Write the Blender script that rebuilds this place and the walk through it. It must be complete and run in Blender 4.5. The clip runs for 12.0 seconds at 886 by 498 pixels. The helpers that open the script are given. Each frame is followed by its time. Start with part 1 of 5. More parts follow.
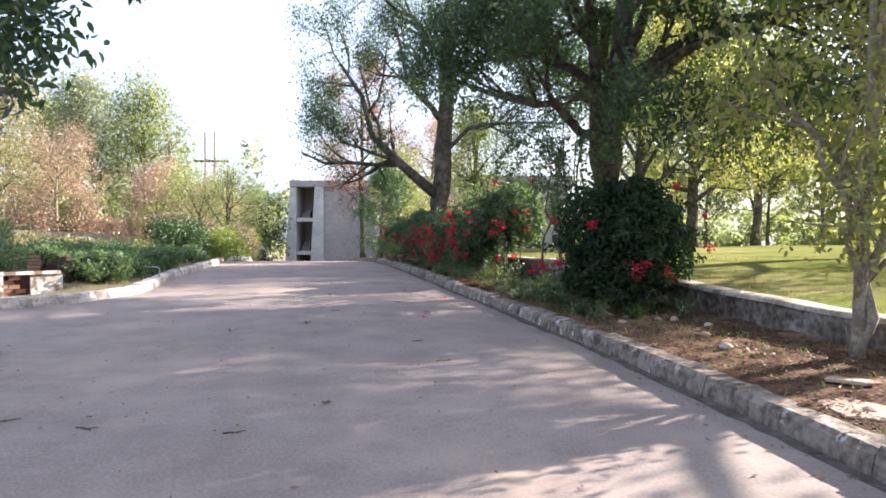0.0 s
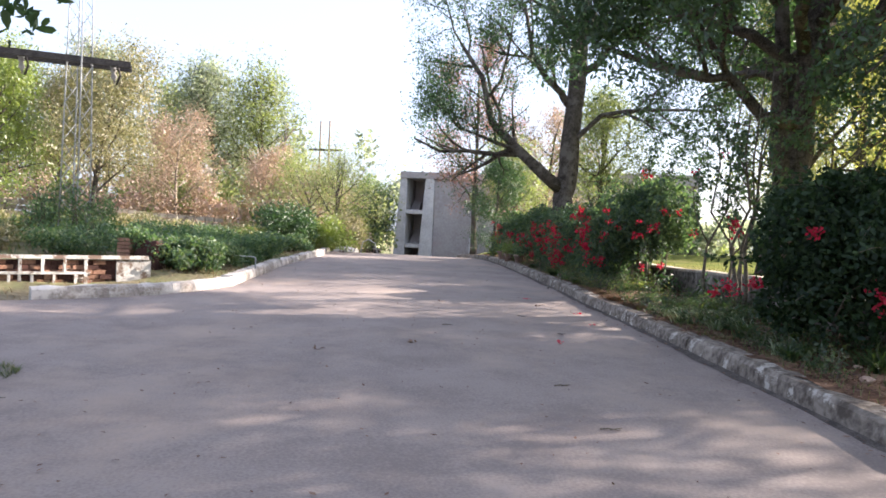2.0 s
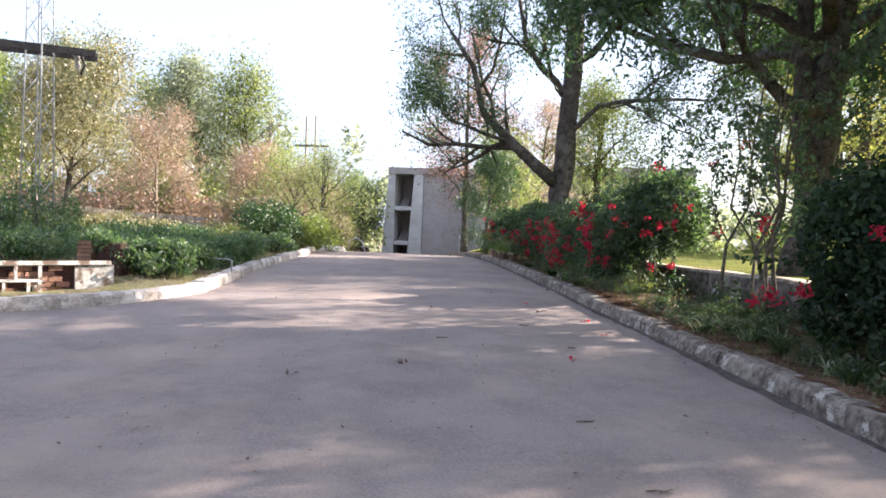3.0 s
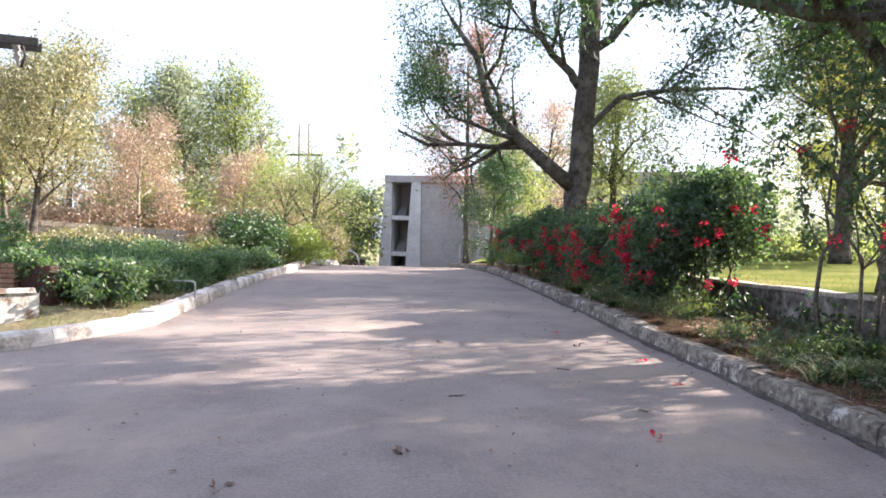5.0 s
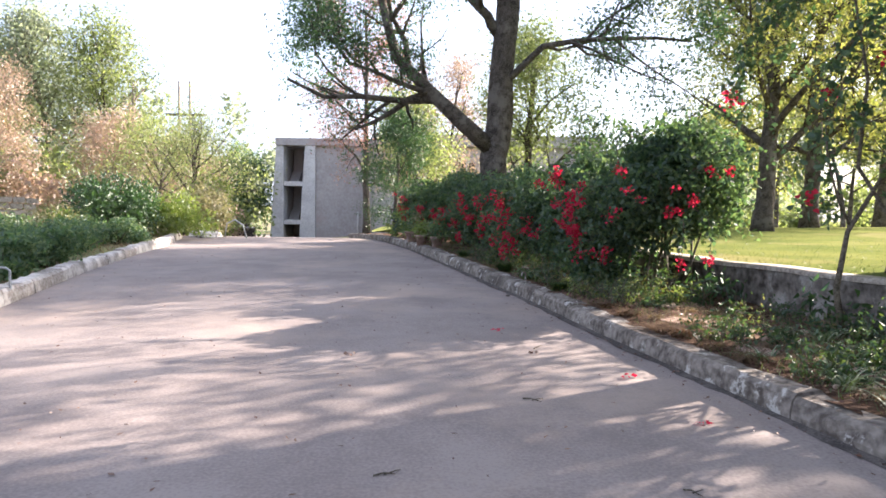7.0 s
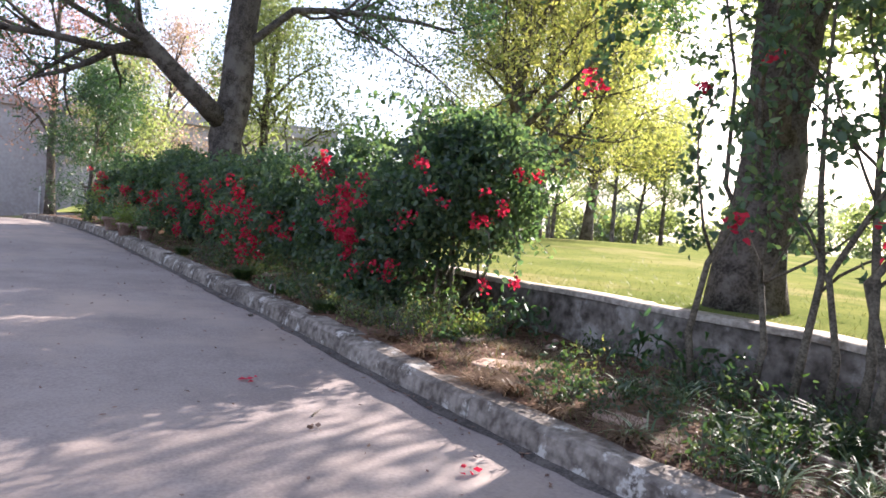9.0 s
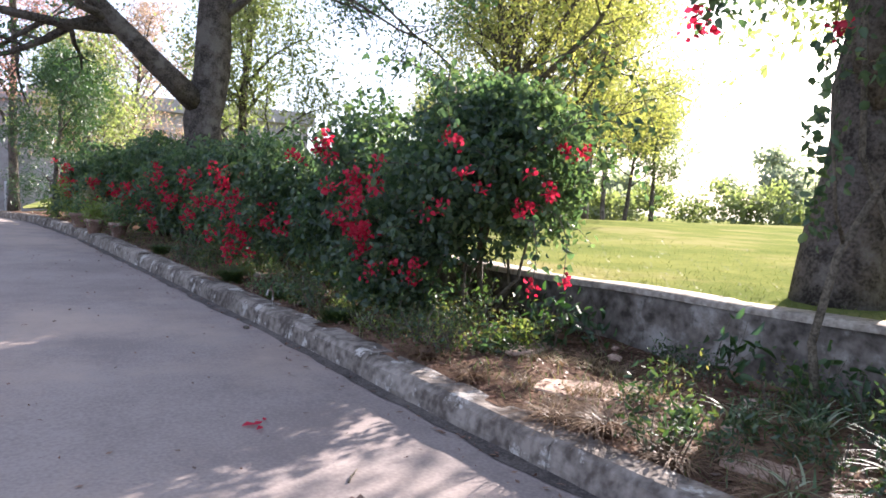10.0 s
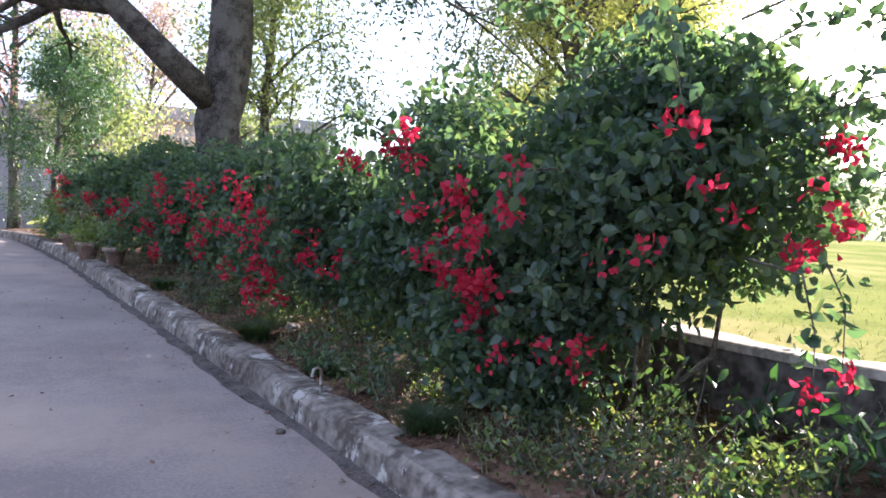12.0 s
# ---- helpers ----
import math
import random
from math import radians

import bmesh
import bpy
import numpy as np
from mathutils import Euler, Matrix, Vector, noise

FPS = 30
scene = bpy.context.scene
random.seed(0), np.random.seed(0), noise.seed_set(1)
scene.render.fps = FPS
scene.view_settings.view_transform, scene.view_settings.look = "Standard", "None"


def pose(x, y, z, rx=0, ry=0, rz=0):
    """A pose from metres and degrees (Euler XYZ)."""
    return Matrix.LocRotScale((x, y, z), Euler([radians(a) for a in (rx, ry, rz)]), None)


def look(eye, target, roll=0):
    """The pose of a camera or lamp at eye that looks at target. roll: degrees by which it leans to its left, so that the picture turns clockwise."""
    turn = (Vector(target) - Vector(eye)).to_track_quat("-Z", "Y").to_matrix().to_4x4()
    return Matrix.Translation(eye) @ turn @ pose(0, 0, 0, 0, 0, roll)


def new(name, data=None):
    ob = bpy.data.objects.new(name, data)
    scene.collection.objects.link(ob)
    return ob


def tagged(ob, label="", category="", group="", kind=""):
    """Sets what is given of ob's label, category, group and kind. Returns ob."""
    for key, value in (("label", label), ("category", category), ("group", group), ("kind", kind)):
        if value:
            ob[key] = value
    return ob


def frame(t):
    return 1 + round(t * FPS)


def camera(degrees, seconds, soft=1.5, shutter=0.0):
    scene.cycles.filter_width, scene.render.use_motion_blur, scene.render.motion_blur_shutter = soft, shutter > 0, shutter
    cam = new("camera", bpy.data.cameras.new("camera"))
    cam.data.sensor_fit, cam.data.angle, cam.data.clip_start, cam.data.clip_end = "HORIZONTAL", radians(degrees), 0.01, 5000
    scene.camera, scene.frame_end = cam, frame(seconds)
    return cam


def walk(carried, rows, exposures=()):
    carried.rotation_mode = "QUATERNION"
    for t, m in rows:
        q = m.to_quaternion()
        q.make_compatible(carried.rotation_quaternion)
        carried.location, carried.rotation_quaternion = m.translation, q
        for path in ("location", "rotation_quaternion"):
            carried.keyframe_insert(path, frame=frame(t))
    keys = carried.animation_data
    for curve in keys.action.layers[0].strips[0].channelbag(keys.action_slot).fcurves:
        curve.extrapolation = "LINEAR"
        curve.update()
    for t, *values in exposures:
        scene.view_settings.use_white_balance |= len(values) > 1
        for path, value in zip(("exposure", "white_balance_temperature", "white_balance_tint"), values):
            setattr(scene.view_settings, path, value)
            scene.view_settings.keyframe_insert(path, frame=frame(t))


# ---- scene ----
cam = camera(65.1, 12.0, soft=1.7)
METRES, EYE, TILT, LEAN, TURN = 15.0, 1.46, -0.7, 0.0, 0.0
ROWS = [
    (0.0, 0.0, 0.0, 0.0, -0.0, 0.0, -0.0),
    (0.5, -0.0078, 0.0402, 0.0014, 3.64, -1.58, -1.4),
    (1.0, -0.0178, 0.0812, 0.0031, 5.11, -0.86, -2.69),
    (1.5, -0.0255, 0.1262, 0.0058, 7.46, -0.02, -2.7),
    (2.0, -0.0331, 0.1624, 0.0057, 8.77, -0.56, -2.7),
    (2.5, -0.0419, 0.2011, 0.0086, 6.12, -1.03, -0.32),
    (3.0, -0.0488, 0.2389, 0.0108, 7.85, -0.86, -2.18),
    (5.0, -0.0806, 0.4037, 0.0159, 7.69, -0.1, -1.23),
    (5.5, -0.0881, 0.446, 0.0176, 6.96, 0.24, -3.21),
    (6.0, -0.0965, 0.4841, 0.0206, 3.4, -0.6, -0.6),
    (6.5, -0.1041, 0.5267, 0.0207, 2.94, -2.73, -0.7),
    (8.5, -0.1203, 0.687, 0.0222, -21.03, -1.44, -2.38),
    (9.0, -0.1186, 0.7271, 0.0238, -23.92, -2.16, -4.77),
    (9.5, -0.1187, 0.768, 0.0245, -27.71, -4.07, -4.18),
    (10.0, -0.1148, 0.8118, 0.0264, -25.69, -3.6, -2.87),
    (10.5, -0.1091, 0.8562, 0.0266, -28.9, -4.87, -4.72),
    (11.0, -0.1004, 0.9008, 0.0283, -28.61, -4.16, -4.09),
    (11.5, -0.097, 0.943, 0.0278, -26.03, -3.4, -6.45),
    (12.0, -0.092, 0.9851, 0.0322, -24.39, -2.71, -2.76),
]
walk(cam, [(t, pose(0, 0, EYE, TILT, LEAN, TURN) @ pose(METRES * x, METRES * y, METRES * z, 90 + pitch, roll, yaw)) for t, x, y, z, yaw, pitch, roll in ROWS],
     exposures=[(0.0, 2.19, 5890, 14), (2.5, 2.09, 5890, 14), (5.0, 2.32, 5890, 14), (6.5, 2.37, 5890, 14), (8.5, 2.29, 5680, 17), (10.5, 2.38, 5560, 17), (12.0, 2.54, 5380, 18)])

# ---- sky, sun and exposure ----
SUN_AZ, SUN_EL = 62.0, 25.0      # degrees to the right of +y, degrees up
world = bpy.data.worlds.new("sky")
scene.world = world
world.use_nodes = True
wn = world.node_tree.nodes
wl = world.node_tree.links
sky = wn.new("ShaderNodeTexSky")
sky.sky_type = "NISHITA"
sky.sun_disc = False
sky.sun_elevation = radians(SUN_EL)
sky.sun_rotation = radians(SUN_AZ)
sky.air_density, sky.dust_density, sky.ozone_density = 1.0, 3.0, 1.0
# thin white haze all over the sky, on top of the clear one
haze = wn.new("ShaderNodeMix")
haze.data_type, haze.blend_type = "RGBA", "ADD"
haze.inputs["Factor"].default_value = 1.0
haze.inputs["B"].default_value = (4.3, 4.5, 5.1, 1)
wl.new(sky.outputs["Color"], haze.inputs["A"])
wn["Background"].inputs["Strength"].default_value = 0.04
wl.new(haze.outputs["Result"], wn["Background"].inputs["Color"])
sun_data = bpy.data.lights.new("sun", "SUN")
sun_data.energy, sun_data.angle, sun_data.color = 5.0, radians(0.6), (1.0, 0.85, 0.68)
sun = new("sun", sun_data)
to_sun = Vector((math.sin(radians(SUN_AZ)) * math.cos(radians(SUN_EL)), math.cos(radians(SUN_AZ)) * math.cos(radians(SUN_EL)), math.sin(radians(SUN_EL))))
sun.matrix_world = look(tuple(to_sun * 80), (0, 0, 0))

# ---- materials ----


def surface(name, dark, light, scale=4.0, fine=60.0, rough=0.9, bump=0.3, bump_size=0.01, third=None, third_scale=0.7, third_from=0.52, third_to=0.62, obj_random=0.0, spec=0.25):
    """A matt surface of two colours in two scales of noise, with a third in patches."""
    m = bpy.data.materials.new(name)
    m.use_nodes = True
    n, l = m.node_tree.nodes, m.node_tree.links
    bsdf = n["Principled BSDF"]
    co = n.new("ShaderNodeNewGeometry")
    big, small = n.new("ShaderNodeTexNoise"), n.new("ShaderNodeTexNoise")
    big.inputs["Scale"].default_value, big.inputs["Detail"].default_value, big.inputs["Roughness"].default_value = scale, 6, 0.65
    small.inputs["Scale"].default_value, small.inputs["Detail"].default_value = fine, 4
    for t in (big, small):
        l.new(co.outputs["Position"], t.inputs["Vector"])
    mixed = n.new("ShaderNodeMath")
    mixed.operation = "MULTIPLY_ADD"
    mixed.inputs[1].default_value = 0.45
    l.new(small.outputs["Fac"], mixed.inputs[0])
    half = n.new("ShaderNodeMath")
    half.operation = "MULTIPLY"
    half.inputs[1].default_value = 0.55
    l.new(big.outputs["Fac"], half.inputs[0])
    l.new(half.outputs[0], mixed.inputs[2])
    ramp = n.new("ShaderNodeValToRGB")
    ramp.color_ramp.elements[0].position, ramp.color_ramp.elements[1].position = 0.41, 0.59
    ramp.color_ramp.elements[0].color, ramp.color_ramp.elements[1].color = (*dark, 1), (*light, 1)
    l.new(mixed.outputs[0], ramp.inputs[0])
    colour = ramp.outputs[0]
    if third:
        patch = n.new("ShaderNodeTexNoise")
        patch.inputs["Scale"].default_value, patch.inputs["Detail"].default_value, patch.inputs["Roughness"].default_value = third_scale, 8, 0.7
        l.new(co.outputs["Position"], patch.inputs["Vector"])
        sel = n.new("ShaderNodeMapRange")
        sel.inputs["From Min"].default_value, sel.inputs["From Max"].default_value = third_from, third_to
        l.new(patch.outputs["Fac"], sel.inputs["Value"])
        mix = n.new("ShaderNodeMix")
        mix.data_type = "RGBA"
        l.new(sel.outputs[0], mix.inputs["Factor"])
        l.new(colour, mix.inputs["A"])
        mix.inputs["B"].default_value = (*third, 1)
        colour = mix.outputs["Result"]
    if obj_random:
        info = n.new("ShaderNodeObjectInfo")
        hsv = n.new("ShaderNodeHueSaturation")
        mr = n.new("ShaderNodeMapRange")
        mr.inputs["To Min"].default_value, mr.inputs["To Max"].default_value = 1 - obj_random, 1 + obj_random
        l.new(info.outputs["Random"], mr.inputs["Value"])
        l.new(mr.outputs[0], hsv.inputs["Value"])
        l.new(colour, hsv.inputs["Color"])
        colour = hsv.outputs["Color"]
    l.new(colour, bsdf.inputs["Base Color"])
    bsdf.inputs["Roughness"].default_value = rough
    bsdf.inputs["Specular IOR Level"].default_value = spec
    bp = n.new("ShaderNodeBump")
    bp.inputs["Strength"].default_value, bp.inputs["Distance"].default_value = bump, bump_size
    l.new(mixed.outputs[0], bp.inputs["Height"])
    l.new(bp.outputs["Normal"], bsdf.inputs["Normal"])
    return m


def foliage(name, colours, glow=0.5, through_colour=None, rough=0.5, gloss=0.06):
    """Leaves: each island its own colour out of the list, with light passing through."""
    m = bpy.data.materials.new(name)
    m.use_nodes = True
    n, l = m.node_tree.nodes, m.node_tree.links
    n.remove(n["Principled BSDF"])
    geo = n.new("ShaderNodeNewGeometry")
    ramp = n.new("ShaderNodeValToRGB")
    e = ramp.color_ramp.elements
    while len(e) < len(colours):
        e.new(0.5)
    for i, c in enumerate(colours):
        e[i].position = i / max(1, len(colours) - 1)
        e[i].color = (*c, 1)
    l.new(geo.outputs["Random Per Island"], ramp.inputs[0])
    dif, tra, glo = n.new("ShaderNodeBsdfDiffuse"), n.new("ShaderNodeBsdfTranslucent"), n.new("ShaderNodeBsdfGlossy")
    l.new(ramp.outputs[0], dif.inputs["Color"])
    tint = n.new("ShaderNodeMix")
    tint.data_type, tint.blend_type = "RGBA", "MULTIPLY"
    tint.inputs["Factor"].default_value = 1.0
    l.new(ramp.outputs[0], tint.inputs["A"])
    tint.inputs["B"].default_value = (*(through_colour or (1.9, 2.0, 0.8)), 1)
    l.new(tint.outputs["Result"], tra.inputs["Color"])
    mix1, mix2 = n.new("ShaderNodeMixShader"), n.new("ShaderNodeMixShader")
    mix1.inputs[0].default_value = glow
    l.new(dif.outputs[0], mix1.inputs[1])
    l.new(tra.outputs[0], mix1.inputs[2])
    glo.inputs["Roughness"].default_value = rough
    mix2.inputs[0].default_value = gloss
    l.new(mix1.outputs[0], mix2.inputs[1])
    l.new(glo.outputs[0], mix2.inputs[2])
    l.new(mix2.outputs[0], n["Material Output"].inputs["Surface"])
    return m


M_road = surface("road_concrete", (0.205, 0.168, 0.152), (0.285, 0.238, 0.214), 1.1, 45, 0.92, 0.35, 0.006, (0.35, 0.275, 0.225), 0.35, 0.5, 0.68)
M_soil = surface("dry_soil", (0.042, 0.026, 0.018), (0.15, 0.09, 0.06), 3.0, 40, 0.97, 0.9, 0.03, (0.25, 0.155, 0.105), 1.4, spec=0.05)
M_ground = surface("verge_earth", (0.12, 0.10, 0.06), (0.27, 0.22, 0.14), 0.6, 12, 0.95, 0.6, 0.05, (0.15, 0.17, 0.06), 0.25, 0.45, 0.6)
M_lawn = surface("lawn_turf", (0.11, 0.135, 0.04), (0.20, 0.205, 0.066), 0.7, 35, 0.98, 0.4, 0.03, (0.24, 0.22, 0.095), 0.3, spec=0.0)
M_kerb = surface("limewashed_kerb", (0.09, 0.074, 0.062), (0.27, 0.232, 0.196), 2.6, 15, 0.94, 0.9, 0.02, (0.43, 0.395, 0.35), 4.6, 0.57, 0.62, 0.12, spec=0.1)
# whitewash of the left kerb, made paler to carry the sun on it
M_kerb_sunlit = surface("sunlit_whitewash_kerb", (0.26, 0.225, 0.195), (0.48, 0.43, 0.385), 2.4, 24, 0.92, 0.8, 0.02, (0.62, 0.575, 0.53), 2.0, 0.47, 0.56, 0.1)
M_plaster = surface("old_plaster", (0.05, 0.042, 0.034), (0.20, 0.172, 0.145), 0.9, 11, 0.95, 0.7, 0.02, (0.34, 0.315, 0.28), 0.9, 0.54, 0.62, spec=0.1)
M_coping = surface("worn_coping", (0.22, 0.185, 0.15), (0.46, 0.40, 0.33), 3.0, 22, 0.94, 0.7, 0.015, (0.16, 0.13, 0.10), 2.0, 0.56, 0.64)
M_concrete = surface("grey_concrete", (0.33, 0.30, 0.29), (0.42, 0.39, 0.38), 0.5, 5, 0.9, 0.2, 0.01, (0.37, 0.31, 0.295), 0.25)
M_concrete_light = surface("pale_concrete", (0.45, 0.43, 0.42), (0.62, 0.60, 0.58), 0.8, 8, 0.9, 0.2, 0.01)
M_bark = surface("grey_bark", (0.04, 0.034, 0.029), (0.14, 0.118, 0.10), 6.0, 40, 0.95, 1.0, 0.05, (0.17, 0.15, 0.13), 2.2, spec=0.1)
M_bark_pale = surface("pale_bark", (0.16, 0.13, 0.10), (0.33, 0.28, 0.22), 5.0, 30, 0.95, 0.7, 0.02)
M_stem = surface("cane_bark", (0.06, 0.05, 0.035), (0.18, 0.15, 0.11), 12.0, 60, 0.9, 0.6, 0.01)
M_metal = surface("galvanised_steel", (0.30, 0.31, 0.32), (0.46, 0.47, 0.47), 6.0, 60, 0.5, 0.1, 0.002)
M_dark = surface("weathered_arm", (0.035, 0.03, 0.028), (0.08, 0.07, 0.065), 5.0, 40, 0.7, 0.2, 0.004)
M_porcelain = surface("insulator", (0.30, 0.28, 0.26), (0.42, 0.40, 0.38), 9.0, 60, 0.4, 0.1, 0.002)
M_white = surface("flaking_whitewash", (0.36, 0.34, 0.31), (0.60, 0.58, 0.54), 5.0, 30, 0.9, 0.5, 0.01, (0.17, 0.12, 0.09), 3.4, 0.50, 0.57)
M_brick = surface("brown_brick", (0.17, 0.09, 0.06), (0.33, 0.19, 0.13), 5.0, 50, 0.95, 0.6, 0.012, (0.45, 0.40, 0.36), 2.0, 0.62, 0.68, 0.2)
M_rust = surface("dark_brick", (0.04, 0.02, 0.018), (0.09, 0.045, 0.035), 5.0, 40, 0.95, 0.5, 0.01)
M_kerb_foot = surface("dark_kerb_foot", (0.05, 0.042, 0.038), (0.13, 0.11, 0.095), 5.0, 60, 0.95, 0.8, 0.01)
M_slab = surface("pinkish_flagstone", (0.30, 0.20, 0.15), (0.50, 0.36, 0.28), 3.0, 40, 0.9, 0.4, 0.008)
M_clay = surface("terracotta", (0.17, 0.10, 0.075), (0.30, 0.20, 0.15), 8.0, 50, 0.9, 0.3, 0.004, (0.4, 0.32, 0.27), 6.0)
M_darkgreen = foliage("dense_leaf", [(0.022, 0.048, 0.018), (0.04, 0.085, 0.028), (0.06, 0.11, 0.035), (0.03, 0.06, 0.03)], 0.32, (1.4, 1.6, 0.8))
M_crown = foliage("crown_leaf", [(0.03, 0.06, 0.03), (0.05, 0.09, 0.04), (0.075, 0.125, 0.05), (0.04, 0.075, 0.04)], 0.45, (1.5, 1.7, 0.9))
M_boug = foliage("climber_leaf", [(0.038, 0.068, 0.046), (0.06, 0.10, 0.062), (0.085, 0.13, 0.076), (0.13, 0.17, 0.085)], 0.5, (1.6, 1.75, 0.85), 0.5, 0.04)
# climber leaf again, with the shade under the trees put into its colour
M_shadeleaf = foliage("shaded_climber_leaf", [(0.013, 0.027, 0.015), (0.022, 0.042, 0.02), (0.035, 0.06, 0.028), (0.05, 0.08, 0.035)], 0.35, (1.4, 1.6, 0.8), 0.5, 0.02)
M_bract = foliage("red_bract", [(0.38, 0.012, 0.032), (0.49, 0.02, 0.055), (0.58, 0.042, 0.08)], 0.55, (1.25, 1.1, 1.2), 0.6, 0.02)
M_yellow = foliage("yellowing_leaf", [(0.15, 0.18, 0.045), (0.23, 0.24, 0.065), (0.28, 0.27, 0.09), (0.12, 0.16, 0.045)], 0.6, (1.6, 1.6, 1.0))
M_olive = foliage("olive_leaf", [(0.085, 0.11, 0.045), (0.13, 0.155, 0.06), (0.18, 0.20, 0.09), (0.11, 0.14, 0.055)], 0.58, (2.0, 2.05, 1.25))
# grey, cream and pink are lightened: distance haze put into the leaf colours
M_grey = foliage("hazed_greygreen_leaf", [(0.12, 0.145, 0.10), (0.18, 0.205, 0.14), (0.24, 0.25, 0.175)], 0.62, (2.0, 2.05, 1.65))
M_cream = foliage("cream_leaf", [(0.30, 0.27, 0.16), (0.20, 0.19, 0.09), (0.12, 0.14, 0.05), (0.38, 0.33, 0.22)], 0.45, (1.4, 1.35, 1.0))
M_pink = foliage("dry_pink_twig", [(0.29, 0.20, 0.155), (0.38, 0.275, 0.22), (0.34, 0.265, 0.17), (0.22, 0.17, 0.12)], 0.4, (1.3, 1.2, 1.0))
M_redleaf = foliage("russet_leaf", [(0.24, 0.13, 0.10), (0.32, 0.17, 0.14), (0.22, 0.16, 0.11)], 0.45, (1.3, 1.15, 1.0))
M_hedge = foliage("shrub_leaf", [(0.042, 0.085, 0.04), (0.068, 0.12, 0.055), (0.10, 0.155, 0.07), (0.16, 0.20, 0.10)], 0.5, (1.8, 1.9, 1.0))
# bed leaves darkened in colour for the deep shade over the bed
M_shadebed = foliage("shaded_bed_leaf", [(0.022, 0.048, 0.02), (0.04, 0.075, 0.028), (0.065, 0.10, 0.036), (0.10, 0.115, 0.045)], 0.4, (1.5, 1.6, 0.7))
M_drybrown = foliage("brown_blade", [(0.09, 0.05, 0.03), (0.15, 0.09, 0.05), (0.22, 0.14, 0.075), (0.06, 0.035, 0.025)], 0.25, (1.3, 1.1, 0.8))
M_lime = foliage("lime_leaf", [(0.12, 0.18, 0.04), (0.17, 0.22, 0.05), (0.20, 0.24, 0.08)], 0.5, (1.6, 1.6, 0.8))
M_weed = foliage("weed_leaf", [(0.04, 0.08, 0.025), (0.08, 0.12, 0.035), (0.13, 0.15, 0.05), (0.20, 0.17, 0.08)], 0.42, (1.5, 1.5, 0.7))
M_straw = foliage("dry_grass", [(0.22, 0.15, 0.08), (0.30, 0.215, 0.12), (0.15, 0.10, 0.06), (0.20, 0.18, 0.08)], 0.4, (1.3, 1.2, 0.9))
M_stripe = foliage("striped_blade", [(0.09, 0.15, 0.06), (0.42, 0.45, 0.33), (0.13, 0.19, 0.07), (0.05, 0.10, 0.04)], 0.35, (1.4, 1.4, 0.9))
M_litter = foliage("fallen_leaf", [(0.10, 0.045, 0.03), (0.16, 0.08, 0.05), (0.22, 0.13, 0.08), (0.07, 0.04, 0.03)], 0.1, (1, 1, 1))
M_turfblade = foliage("turf_blade", [(0.07, 0.10, 0.025), (0.11, 0.135, 0.035), (0.16, 0.16, 0.055)], 0.4, (1.3, 1.3, 0.8))

# ---- mesh helpers ----
rng = np.random.default_rng(7)


def mesh_object(name, verts, faces, material, parent=None, smooth=False):
    me = bpy.data.meshes.new(name)
    me.from_pydata([tuple(v) for v in verts], [], faces)
    me.materials.append(material)
    if smooth:
        me.polygons.foreach_set("use_smooth", [True] * len(me.polygons))
    me.update()
    ob = new(name, me)
    ob.parent = parent
    return ob


def quads_object(name, corners, material, parent=None):
    """An object of loose leaves; corners is an array n x 4 x 3 (one quad each) or n x 6 x 3 (two quads folded along the middle)."""
    n, k = corners.shape[:2]
    per = 1 if k == 4 else 2
    ids = np.arange(n * k, dtype=np.int32).reshape(n, k)
    loops = ids if k == 4 else ids[:, [0, 1, 2, 3, 0, 3, 4, 5]]
    me = bpy.data.meshes.new(name)
    me.vertices.add(n * k)
    me.vertices.foreach_set("co", np.asarray(corners, dtype=np.float32).reshape(-1))
    me.loops.add(n * per * 4)
    me.loops.foreach_set("vertex_index", loops.reshape(-1))
    me.polygons.add(n * per)
    me.polygons.foreach_set("loop_start", np.arange(0, n * per * 4, 4, dtype=np.int32))
    me.materials.append(material)
    me.update(calc_edges=True)
    ob = new(name, me)
    ob.parent = parent
    return ob


def unit(a):
    return a / np.maximum(1e-9, np.linalg.norm(a, axis=-1, keepdims=True))


def leaves(points, size, width=0.5, droop=0.35, r=None, heading=None):
    """Quads for leaves at the points: lens-shaped, creased along the middle, drooping."""
    r = r or rng
    n = len(points)
    d = r.normal(size=(n, 3))
    if heading is not None:
        d = d * 0.8 + heading
    d[:, 2] -= droop
    d = unit(d)
    side = unit(np.cross(d, r.normal(size=(n, 3))))
    nor = np.cross(side, d)
    s = (size * r.uniform(0.6, 1.3, n))[:, None]
    mid = points + d * s * 0.45
    c = np.stack([points, mid + side * s * width * 0.5 + nor * s * 0.1, points + d * s, mid - side * s * width * 0.5 + nor * s * 0.1], axis=1)
    return c


def broad_leaves(points, size, width=0.6, droop=0.5, r=None):
    """Pointed oval leaves of six corners, folded along the middle and bent at the tip."""
    r = r or rng
    n = len(points)
    d = r.normal(size=(n, 3))
    d[:, 2] -= droop
    d = unit(d)
    side = unit(np.cross(d, r.normal(size=(n, 3))))
    nor = np.cross(side, d)
    s = (size * r.uniform(0.55, 1.25, n))[:, None]
    w = side * s * width * 0.5
    up = nor * s * r.uniform(0.04, 0.16, (n, 1))
    tip = points + d * s - nor * s * 0.12
    low, high = points + d * s * 0.22, points + d * s * 0.6
    return np.stack([points, low + w * 0.85 + up, high + w * 0.8 + up * 0.8, tip, high - w * 0.8 + up * 0.8, low - w * 0.85 + up], axis=1)


